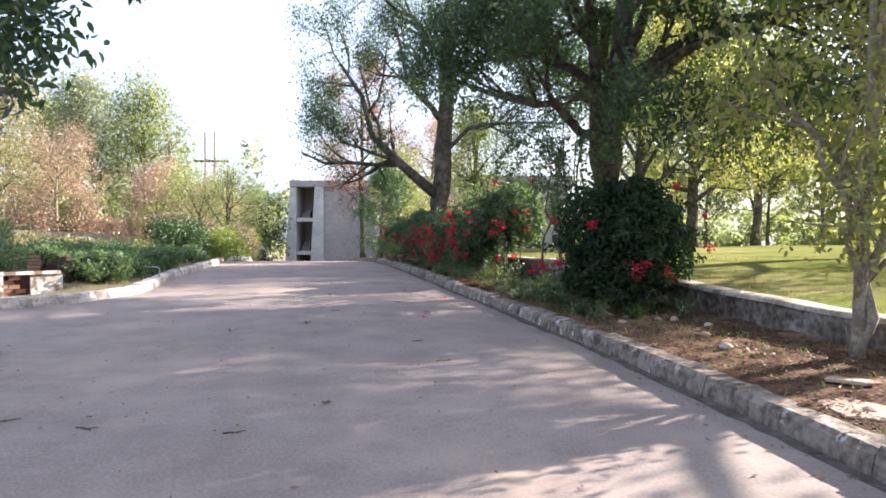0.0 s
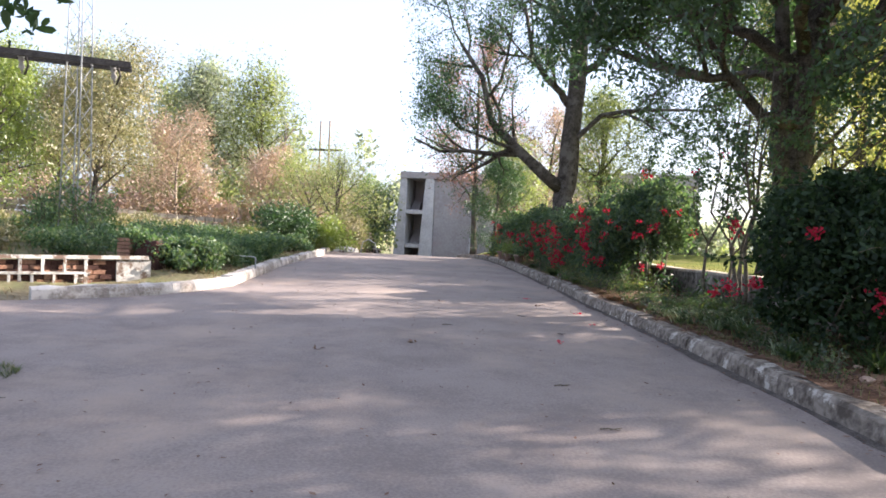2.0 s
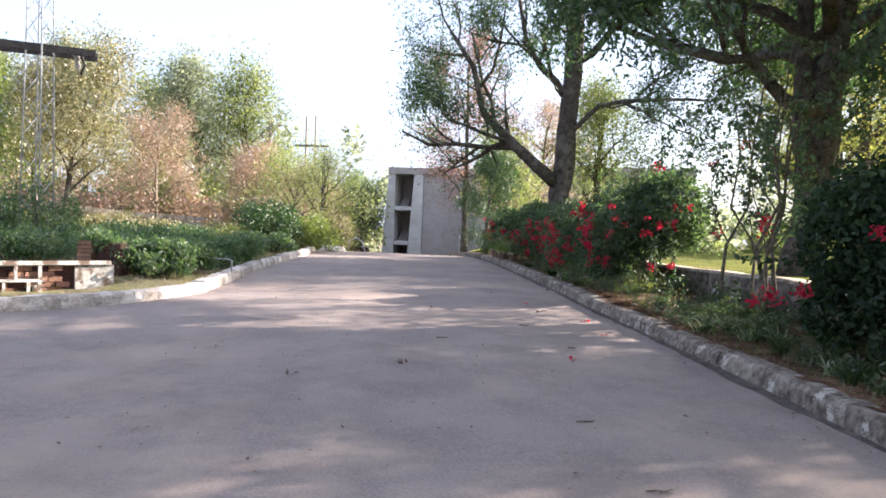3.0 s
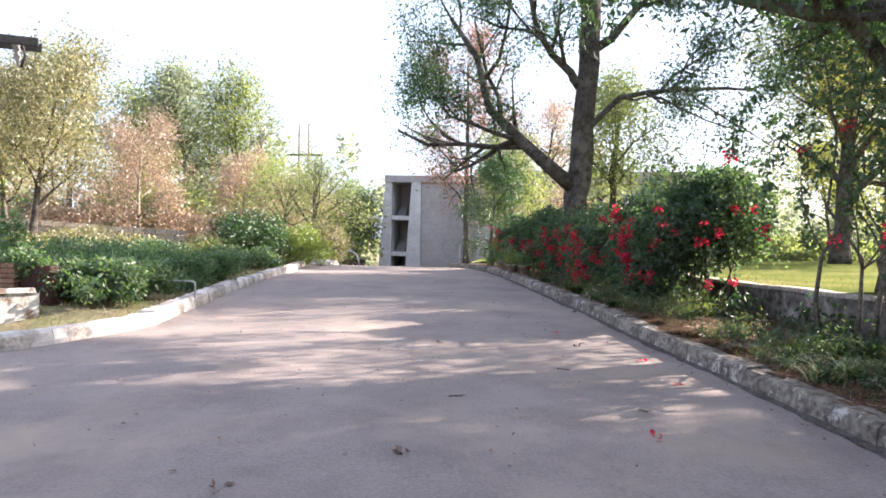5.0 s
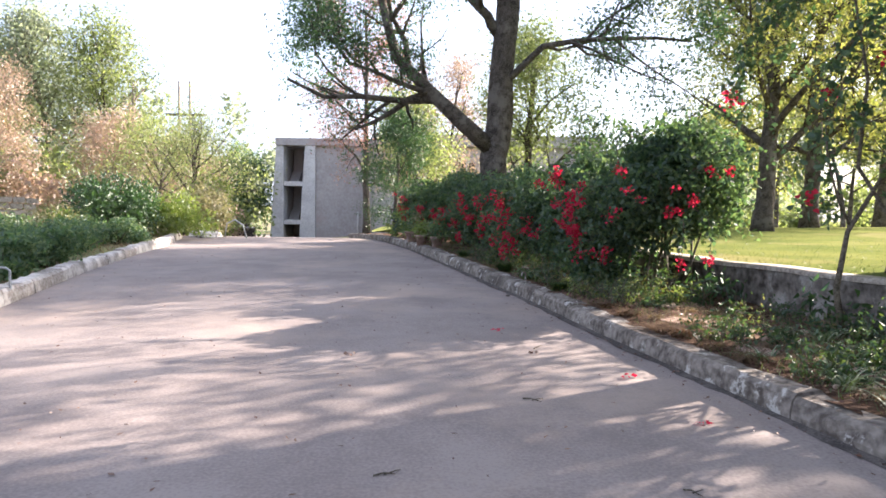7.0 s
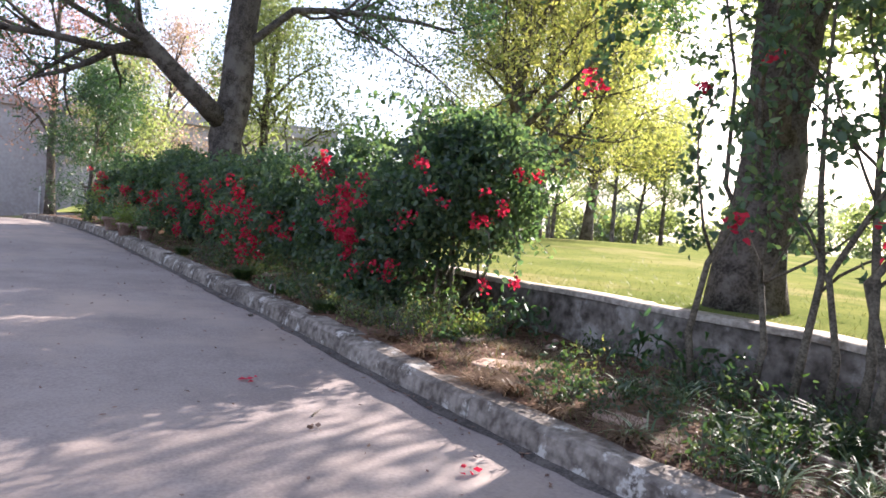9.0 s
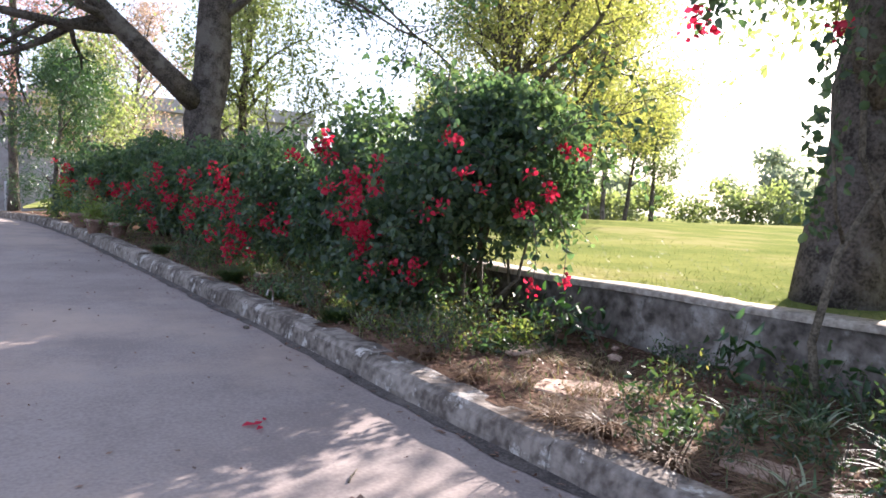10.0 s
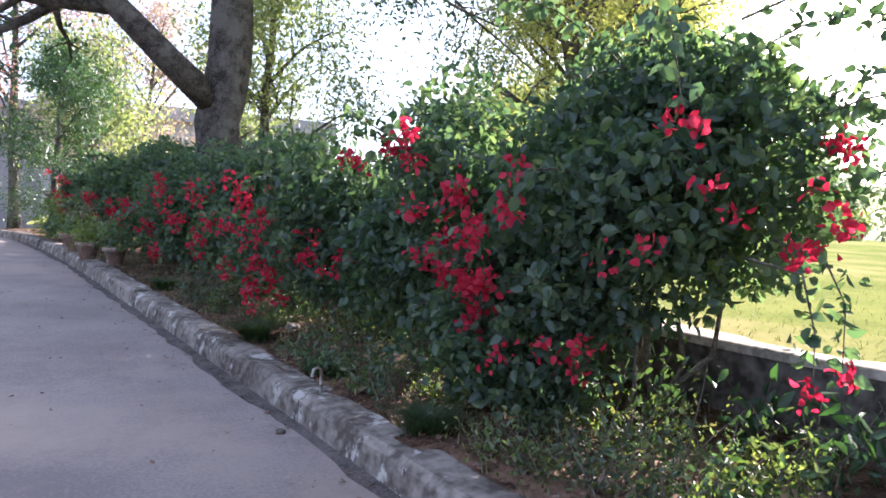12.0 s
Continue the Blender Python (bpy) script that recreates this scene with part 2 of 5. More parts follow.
def blades(points, length, width, lean=0.5, r=None, curve=0.5, segs=3):
    """Curved strips, each of several quads; returns verts and faces."""
    r = r or rng
    verts, faces = [], []
    for p in points:
        a = r.uniform(0, 2 * math.pi)
        out = np.array([math.cos(a), math.sin(a), 0.0])
        side = np.array([-math.sin(a), math.cos(a), 0.0])
        ln = length * r.uniform(0.6, 1.2)
        le = lean * r.uniform(0.4, 1.4)
        base = len(verts)
        for k in range(segs + 1):
            u = k / segs
            c = np.array(p) + out * ln * (le * u + curve * u * u * 0.6) + np.array([0, 0, ln * (u - curve * u * u * 0.75)])
            w = width * (1 - u * 0.92) * 0.5
            verts += [c - side * w, c + side * w]
        faces += [(base + 2 * k, base + 2 * k + 1, base + 2 * k + 3, base + 2 * k + 2) for k in range(segs)]
    return verts, faces


def tube_into(verts, faces, path, radii, sides=7, knobbly=0.0, r=None):
    """A tapered tube along a path, added to the lists."""
    path = np.asarray(path, float)
    n = len(path)
    tang = unit(np.gradient(path, axis=0))
    ref = np.array([0.31, 0.94, 0.12])
    base = len(verts)
    for i in range(n):
        a = unit(np.cross(tang[i], ref))
        b = np.cross(tang[i], a)
        for k in range(sides):
            t = 2 * math.pi * k / sides
            rad = radii[i] * (1 + (knobbly * math.sin(3 * t + i * 1.7) + knobbly * 0.7 * math.sin(2 * t - i * 0.9) if knobbly else 0))
            verts.append(path[i] + (a * math.cos(t) + b * math.sin(t)) * rad)
    for i in range(n - 1):
        for k in range(sides):
            faces.append((base + i * sides + k, base + i * sides + (k + 1) % sides, base + (i + 1) * sides + (k + 1) % sides, base + (i + 1) * sides + k))
    faces.append(tuple(base + (n - 1) * sides + k for k in range(sides)))
    faces.append(tuple(base + k for k in reversed(range(sides))))


def box_part(name, lo, hi, material, parent, bevel=0.01):
    bm = bmesh.new()
    bmesh.ops.create_cube(bm, size=1)
    for v in bm.verts:
        v.co = Vector([(lo[i] + hi[i]) / 2 + v.co[i] * (hi[i] - lo[i]) for i in range(3)])
    if bevel:
        bmesh.ops.bevel(bm, geom=list(bm.edges), offset=bevel, segments=1, affect="EDGES")
    me = bpy.data.meshes.new(name)
    bm.to_mesh(me)
    bm.free()
    me.materials.append(material)
    ob = new(name, me)
    ob.parent = parent
    return ob


def tube_part(name, path, radii, material, parent, sides=8, knobbly=0.0):
    v, f = [], []
    tube_into(v, f, path, radii if np.ndim(radii) else [radii] * len(path), sides, knobbly)
    return mesh_object(name, v, f, material, parent, True)


def thing(name, label, category, at=(0, 0, 0), group="", kind=""):
    ob = new(name)
    ob.location = at
    ob.empty_display_size = 0.2
    return tagged(ob, label, category, group, kind)


def under(ob):
    """Moves the meshes of the parts, built in world places, under their empty's own place."""
    off = Vector(ob.location)
    seen = set()
    for o in ob.children_recursive:
        if o.type == "MESH" and o.data.name not in seen:
            seen.add(o.data.name)
            o.data.transform(Matrix.Translation(-off))
    return ob


# ---- the lie of the land ----
ROAD_Y = np.array([-60, 0, 12, 20, 26, 31, 34, 38, 46, 60, 90, 400.0])
ROAD_Z = np.array([-1.08, 0, 0.216, 0.36, 0.45, 0.49, 0.46, 0.33, -0.25, -1.4, -2.0, -2.0])
RIGHT_Y = np.array([-60, -12, -4, 0, 3, 4, 5, 6, 8, 10, 12, 14.5, 17, 19.4, 22.8, 28.3, 31.1, 36, 45, 60, 400.0])
RIGHT_X = np.array([2.3, 2.4, 2.5, 2.55, 2.54, 2.48, 2.36, 2.21, 1.87, 1.46, 1.08, 0.54, 0.03, -0.45, -1.16, -2.32, -3.0, -4.3, -7.6, -15, -60.0])
LEFT_Y = np.array([-60, -12, 0, 5, 8, 10, 12.1, 13.4, 15.4, 16.9, 18.9, 21.9, 25.3, 28.4, 33, 42, 60, 400.0])
LEFT_X = np.array([-60, -33, -21.5, -16.5, -13, -10.6, -8.2, -7.15, -6.7, -7.05, -7.5, -8.17, -8.75, -9.2, -10.4, -14, -24, -80.0])
fine_y = np.arange(-60, 400, 0.25)


def smooth_of(ys, vs, span):
    raw = np.interp(fine_y, ys, vs)
    k = np.ones(span) / span
    pad = np.concatenate([np.full(span, raw[0]), raw, np.full(span, raw[-1])])
    return np.convolve(pad, k, "same")[span:-span]


ROAD_FINE, RIGHT_FINE, LEFT_FINE = smooth_of(ROAD_Y, ROAD_Z, 13), smooth_of(RIGHT_Y, RIGHT_X, 7), smooth_of(LEFT_Y, LEFT_X, 3)


def road_z(y):
    return np.interp(y, fine_y, ROAD_FINE)


def right_x(y):
    return np.interp(y, fine_y, RIGHT_FINE)


def left_x(y):
    return np.interp(y, fine_y, LEFT_FINE)


STRIP = 2.3          # from the kerb's road face to the garden wall's face


def wall_top(y):
    return road_z(y) + np.interp(y, [0, 8, 10.5, 14.3, 16.7, 18.6, 24, 40], [0.52, 0.565, 0.62, 0.785, 0.725, 0.67, 0.62, 0.5])


def soil_z(x, y):
    u = (x - right_x(y)) / STRIP
    bumps = 0.015 * np.sin(2.3 * x + 1.1 * y) + 0.012 * np.sin(5.7 * y - 3.2 * x) + 0.012 * np.sin(11 * x + 7 * y)
    return road_z(y) + 0.165 + 0.07 * u + bumps


def lawn_z(x, y):
    d = x - right_x(y) - STRIP
    return wall_top(y) - 0.03 + 0.012 * np.clip(d, 0, 40) + 0.03 * np.sin(0.5 * x) * np.sin(0.4 * y + 1)


def left_z(x, y):
    d = left_x(y) - x
    return road_z(np.minimum(y, 34)) + 0.13 + 1.25 * np.clip((d - 1.0) / 26, 0, 1) ** 0.9 + 0.05 * np.sin(0.9 * x) * np.sin(0.7 * y) - 0.28 * np.clip((15.6 - y) / 0.8, 0, 1) * np.clip(1.6 - d / 3.0, 0, 1)


def ground_z(x, y):
    if x > right_x(y) + STRIP:
        return float(lawn_z(x, y))
    if x > right_x(y):
        return float(soil_z(x, y))
    if x < left_x(y):
        return float(left_z(x, y))
    return float(road_z(y))


def sheet(name, us, vs, place, material, parent=None):
    """A sheet over a grid; place(u, v) gives its points."""
    verts = [place(u, v) for v in vs for u in us]
    nu = len(us)
    faces = [(j * nu + i, j * nu + i + 1, (j + 1) * nu + i + 1, (j + 1) * nu + i) for j in range(len(vs) - 1) for i in range(nu - 1)]
    return mesh_object(name, verts, faces, material, parent, True)


YS = np.concatenate([np.arange(-55, -8, 4.0), np.arange(-8, 40, 0.5), np.arange(40, 100, 3.0), np.arange(100, 390, 30.0)])


def ground_place(u, y):
    # u below 0: left of the left kerb; 0 to 1: under the road; above 1: right of the right kerb
    if u < 0:
        x = left_x(y) + u
        z = left_z(x, y) if u < -0.2 else road_z(y) - 0.12
    elif u <= 1:
        x = left_x(y) + u * (right_x(y) - left_x(y))
        z = road_z(y) - 0.12
    else:
        x = right_x(y) + u - 1
        z = road_z(y) - 0.12 if u - 1 < STRIP + 0.15 else lawn_z(x, y) - 0.12
    return (x, y, float(z))


GU = [-700, -250, -120, -70, -45, -32, -24, -18, -14, -11, -8.5, -6.5, -5, -3.6, -2.5, -1.6, -0.9, -0.24, -0.12, 0, 0.5, 1, 1.5, 1 + STRIP + 0.1, 1 + STRIP + 0.2, 8, 14, 25, 45, 80, 200, 700]
ground = tagged(sheet("ground", GU, YS, ground_place, M_ground), "dry earth and thin grass verge beside the road", "ground", kind="structure")

RU = np.linspace(0, 1, 15)
road = tagged(sheet("road", RU, YS[YS < 95], lambda u, y: (left_x(y) + 0.02 + u * (right_x(y) - left_x(y) - 0.04), y, float(road_z(y)) + 0.004 * math.sin(1.3 * y + 9 * u)), M_road), "dusty grey concrete road with fallen leaves", "road", kind="structure")

bed = tagged(sheet("planting_bed", np.linspace(0.16, STRIP + 0.02, 16), np.arange(-8, 40, 0.25), lambda u, y: (right_x(y) + u, y, float(soil_z(right_x(y) + u, y))), M_soil), "bare reddish earth bed between kerb and garden wall", "planting bed", kind="structure")

LAWN_U = [0.2, 0.6, 1.2, 2, 3, 4.5, 6.5, 9, 12, 16, 21, 27, 34, 42, 52, 65, 80]
lawn = tagged(sheet("lawn", LAWN_U, np.concatenate([np.arange(-20, 40, 1.0), np.arange(40, 84, 4.0)]), lambda u, y: (right_x(min(y, 45)) + STRIP + u, y, float(lawn_z(right_x(min(y, 45)) + STRIP + u, min(y, 45)))), M_lawn), "sunlit yellow-green lawn behind the low wall", "lawn", kind="structure")

# verge of the side road's corner
TIP, INWARD = np.array([-5.1, 7.95]), unit(np.array([[-3.7, -5.95]]))[0]
ACROSS = np.array([INWARD[1], -INWARD[0]])


def verge_half(v):
    return 3.9 * v ** 0.62


def verge_xy(u, v):
    """A low tongue of earth between the two roads, its rounded tip towards the junction."""
    w = verge_half(v) * (1 + 0.07 * math.sin(17 * v + 1) + 0.05 * math.sin(41 * v))
    return TIP + INWARD * (11.0 * v) + ACROSS * ((u * 2 - 1) * w + 0.12 * math.sin(13 * v))


def island_place(u, v):
    p = verge_xy(u, v)
    rim = min(u, 1 - u, v * 0.8) * verge_half(max(v, 0.02)) * 2.2
    return (p[0], p[1], float(road_z(p[1])) + 0.14 * min(1, rim) + 0.02 * math.sin(7 * p[0]) * min(1, rim) - (0.05 if rim <= 0.001 else 0))


verge = tagged(sheet("ground_verge", np.linspace(0, 1, 15), np.linspace(0, 1, 25), island_place, M_ground), "earthy grass verge at the corner of the side road", "verge", kind="structure")

# ---- kerbs ----


def kerb_run(name, label, ys, edge, sign, seed, material, height=0.19):
    r = np.random.default_rng(seed)
    base = thing(name, label, "kerb", kind="structure")
    for y0, y1 in zip(ys[:-1], ys[1:]):
        verts, faces = [], []
        k = 11
        lift, shift = r.uniform(-0.015, 0.02), r.uniform(-0.015, 0.015)
        pts = [np.array([edge(y0 + (y1 - y0 - 0.006) * i / (k - 1)), y0 + (y1 - y0 - 0.006) * i / (k - 1)]) for i in range(k)]
        for i in range(k):
            d = unit((pts[min(i + 1, k - 1)] - pts[max(i - 1, 0)])[None])[0]
            nrm = np.array([d[1], -d[0]]) * sign
            z = float(road_z(pts[i][1]))
            worn = r.uniform(0, 0.03, 4)
            prof = [(0, -0.12), (0.0 + worn[0] * 0.5, 0.05), (0.01 + worn[1], height - 0.045 + lift), (0.045 + worn[2], height + lift - worn[2] * 0.4), (0.25, height + lift + 0.012 - worn[3]), (0.30, height - 0.03 + lift), (0.305, -0.12)]
            for u, h in prof:
                q = pts[i] + nrm * (u + shift)
                verts.append((q[0], q[1], z + h))
        m = 7
        for i in range(k - 1):
            for j in range(m - 1):
                f = (i * m + j, (i + 1) * m + j, (i + 1) * m + j + 1, i * m + j + 1)
                faces.append(f if sign < 0 else f[::-1])
        faces += [tuple(range(m)), tuple(range((k - 1) * m, k * m))[::-1]]
        mesh_object("kerb_stone", verts, faces, material, base, False)
    return base


def stepped(start, end, lo, hi, seed):
    r = np.random.default_rng(seed)
    ys = [start]
    while ys[-1] < end:
        ys.append(ys[-1] + r.uniform(lo, hi))
    return ys


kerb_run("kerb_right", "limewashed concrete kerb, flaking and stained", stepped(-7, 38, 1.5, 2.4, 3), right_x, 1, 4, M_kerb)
kerb_run("kerb_left", "limewashed concrete kerb, sunlit and chipped", stepped(12.0, 36, 1.2, 2.0, 5), left_x, -1, 6, M_kerb_sunlit)
# ---- garden wall on the lawn's edge ----
garden_wall = thing("wall_garden", "low plastered garden wall, stained, with worn coping", "wall", kind="structure")
WY = np.arange(-8, 33.01, 0.5)


def wall_face(y):
    return right_x(y) + STRIP


def wall_body(u, y):
    x = wall_face(y)
    top = float(wall_top(y)) - 0.05
    prof = [(0.012, -0.25), (0.0, 0.1), (0.008, 0.6), (0.004, 1.0), (0.30, 1.0), (0.30, -0.25)]
    low = float(road_z(y)) + 0.1
    o, h = prof[u]
    return (x + o + 0.012 * math.sin(2.1 * y + 3 * h), y, low + (top - low) * h)


sheet("wall_body", list(range(6)), WY, wall_body, M_plaster, garden_wall)
sheet("coping", list(range(5)), WY, lambda u, y: (wall_face(y) + [-0.015, -0.018, 0.02, 0.31, 0.33][u] + 0.008 * math.sin(5.3 * y), y, float(wall_top(y)) + [-0.052, -0.012, 0.004, 0.002, -0.06][u] + 0.006 * math.sin(3.1 * y)), M_coping, garden_wall)

# ---- trees and shrubs ----


def wander(start, way, length, n, r, bend=0.25, lift=0.0):
    p = [np.array(start, float)]
    d = unit(np.array(way, float)[None])[0]
    for _ in range(n):
        d = d + r.normal(size=3) * bend * 0.5
        d[2] += lift
        d = d / np.linalg.norm(d)
        p.append(p[-1] + d * length / n)
    return np.array(p)


def along(path, f):
    s = f * (len(path) - 1)
    i = min(int(s), len(path) - 2)
    return path[i] + (path[i + 1] - path[i]) * (s - i), path[i + 1] - path[i]


def sprout(path, rad, level, top, r, out, tips, kids, shrink, bend, lift, spread):
    """Adds side branches to a path, and theirs in turn; out takes tubes, tips the leafy paths."""
    length = np.linalg.norm(np.diff(path, axis=0), axis=1).sum()
    out.append((path, np.linspace(rad[0], rad[1], len(path)), level))
    if level >= top - 1:
        tips.append(path)
    if level >= top:
        return
    for k in range(kids[min(level, len(kids) - 1)]):
        f = r.uniform(0.25, 1.0) if level else r.uniform(0.3, 1.0)
        p, d = along(path, f)
        d = unit(d[None])[0]
        side = unit(np.cross(d, r.normal(size=3))[None])[0]
        way = d * (1 - spread * 0.5) + side * spread
        ln = length * shrink * r.uniform(0.6, 1.15)
        r0 = max(0.004, (rad[0] + (rad[1] - rad[0]) * f) * 0.62)
        sub = wander(p, way, ln, 4 if level + 1 < top else 3, r, bend, lift)
        sprout(sub, (r0, r0 * 0.35), level + 1, top, r, out, tips, kids, shrink, bend, lift, spread)


def tree(name, label, trunk, girth, limbs, seed, leaf, n_leaves, size, bark=None, kids=(4, 4, 3), top=3, shrink=0.55, bend=0.35, lift=0.04, spread=0.75, clump=0.22, width=0.45, droop=0.35, group="", sides=9, knobbly=0.06, broad=False):
    """A tree: trunk by points, limbs by points with girths, twigs grown from them, and a crown of leaves."""
    r = np.random.default_rng(seed)
    bark = bark or M_bark
    trunk = np.array(trunk, float)
    base = thing(name, label, "tree", tuple(trunk[0]), group)
    u = np.linspace(0, 1, len(trunk) * 3)
    path = np.array([[np.interp(t, np.linspace(0, 1, len(trunk)), trunk[:, i]) for i in range(3)] for t in u])
    path[1:-1] += r.normal(size=(len(path) - 2, 3)) * girth[0] * 0.06
    rad = np.interp(u, [0, 0.08, 0.2, 1], [girth[0] * 1.5, girth[0] * 1.12, girth[0], girth[1]])
    path[0, 2] -= 0.15
    tube_part("trunk", path, rad, bark, base, sides + 3, knobbly)
    tips = []
    for pts, g0, g1 in limbs:
        pts = np.array(pts, float)
        if len(pts) < 6:
            v = np.linspace(0, 1, 7)
            pts = np.array([[np.interp(t, np.linspace(0, 1, len(pts)), pts[:, i]) for i in range(3)] for t in v])
            ln = np.linalg.norm(pts[-1] - pts[0])
            pts[1:-1] += r.normal(size=(5, 3)) * ln * 0.025
        out = []
        sprout(pts, (g0, g1), 0, top, r, out, tips, kids, shrink, bend, lift, spread)
        v, f = [], []
        for p, q, level in out:
            tube_into(v, f, p, q, (sides, 5, 4, 3)[min(level, 3)], 0)
        mesh_object("limb", v, f, bark, base, True)
    if n_leaves:
        pick = r.integers(0, len(tips), n_leaves)
        laid = np.array([[along(p, t)[0] for t in np.linspace(0.25, 1.0, 7)] for p in tips])
        slot, part_way = r.integers(0, 6, n_leaves), r.uniform(0, 1, (n_leaves, 1))
        pts = laid[pick, slot] * (1 - part_way) + laid[pick, slot + 1] * part_way
        pts += r.normal(size=pts.shape) * clump
        shaped = broad_leaves(pts, size, width * 1.1, droop, r) if broad else leaves(pts, size, width, droop, r)
        tagged(quads_object("crown", shaped, leaf, base), kind="stuff")
    return under(base)


def auto_limbs(trunk, n, length, g, r, low=0.4, rise=0.5, shape=1.0):
    trunk = np.array(trunk, float)
    got = []
    for k in range(n):
        f = low + (1 - low) * (k + r.uniform(0, 0.8)) / n
        f = min(1.0, f)
        p, _ = along(trunk, f)
        a = k * 2.4 + r.uniform(-0.5, 0.5)
        ln = length * (1 - 0.55 * shape * (f - low) / (1.001 - low)) * r.uniform(0.75, 1.2)
        way = (math.cos(a), math.sin(a), rise + 0.9 * (f - low))
        got.append((wander(p, way, ln, 6, r, 0.25, 0.03), g * (1.1 - 0.5 * f), g * 0.2))
    return got


def plain_tree(name, label, x, y, height, radius, seed, leaf, n_leaves, size, z=None, stem=0.16, bark=None, n=8, low=0.35, rise=0.5, lean=(0, 0), shape=1.0, **more):
    r = np.random.default_rng(seed + 1000)
    z = ground_z(x, y) if z is None else z
    trunk = wander((x, y, z), (lean[0], lean[1], 1), height * 0.85, 5, r, 0.1)
    return tree(name, label, trunk, (stem, stem * 0.3), auto_limbs(trunk, n, radius, stem * 0.5, r, low, rise, shape), seed, leaf, n_leaves, size, bark, **more)


# the big forked tree behind the hedge
TX, TY = -0.1, 26.0
tz = ground_z(TX, TY)
big_low = [
    ([(TX - 0.05, TY, 3.1), (TX - 0.8, TY - 0.3, 3.7), (TX - 1.6, TY - 0.5, 4.4), (TX - 2.5, TY - 0.4, 5.3), (TX - 2.9, TY - 0.2, 6.8), (TX - 3.7, TY, 8.0)], 0.23, 0.06),
    ([(TX + 0.15, TY, 5.8), (TX - 0.5, TY - 0.2, 6.3), (TX - 1.2, TY - 0.4, 7.4), (TX - 1.6, TY - 0.5, 9.2)], 0.15, 0.05),
    ([(TX + 0.1, TY, 4.7), (TX + 1.0, TY - 0.4, 5.6), (TX + 2.6, TY - 0.8, 5.8), (TX + 4.4, TY - 1.2, 5.6)], 0.10, 0.03)]
big_high = [
    ([(TX + 0.3, TY, 7.0), (TX + 1.6, TY - 0.3, 8.2), (TX + 3.0, TY - 0.6, 8.9)], 0.14, 0.04),
    ([(TX + 0.3, TY, 7.8), (TX - 1.0, TY - 1.0, 9.4), (TX - 2.4, TY - 1.8, 10.2)], 0.13, 0.04),
    ([(TX + 0.4, TY, 8.5), (TX + 1.0, TY + 1.4, 10.0), (TX + 1.5, TY + 2.2, 11.0)], 0.13, 0.04),
    ([(TX - 1.6, TY - 0.5, 4.4), (TX - 3.0, TY - 1.0, 4.8), (TX - 4.4, TY - 1.2, 5.8)], 0.08, 0.02)]
tree("big_tree", "tall grey-barked tree with a low forked limb and thin crown", [(TX, TY, tz), (TX - 0.05, TY, 2.6), (TX + 0.1, TY, 4.2), (TX + 0.22, TY, 6.2), (TX + 0.25, TY, 8.2), (TX + 0.4, TY + 0.2, 10.5)], (0.34, 0.25),
     big_low + big_high,
     11, M_crown, 44000, 0.10, kids=(8, 5, 3), clump=0.2, droop=0.6)

# the dark tree standing at the wall
WX, WYY = 3.62, 15.8
wz = ground_z(WX, WYY)
wall_low = [
    ([(WX - 0.25, WYY - 0.25, 2.6), (WX - 0.55, WYY - 0.4, 4.0), (WX - 0.8, WYY - 0.6, 6.0), (WX - 1.0, WYY - 0.8, 8.6)], 0.19, 0.07),
    ([(WX - 0.2, WYY - 0.3, 3.7), (WX - 1.4, WYY - 0.9, 4.3), (WX - 2.8, WYY - 1.2, 4.5), (WX - 4.0, WYY - 1.6, 4.9)], 0.12, 0.03),
    ([(WX - 0.1, WYY - 0.4, 4.6), (WX - 1.4, WYY - 0.3, 5.6), (WX - 3.2, WYY + 0.2, 6.0)], 0.13, 0.03),
    ([(WX, WYY - 0.4, 4.4), (WX + 1.3, WYY - 1.4, 5.4), (WX + 3.0, WYY - 2.2, 5.8), (WX + 4.2, WYY - 2.6, 6.2)], 0.14, 0.03),
    ([(WX, WYY - 0.5, 5.4), (WX + 0.4, WYY - 2.2, 6.6), (WX + 0.2, WYY - 4.0, 7.2)], 0.13, 0.03),
    ([(WX - 0.8, WYY - 0.6, 6.0), (WX - 2.0, WYY - 2.0, 7.0), (WX - 3.2, WYY - 3.0, 7.2)], 0.11, 0.03)]
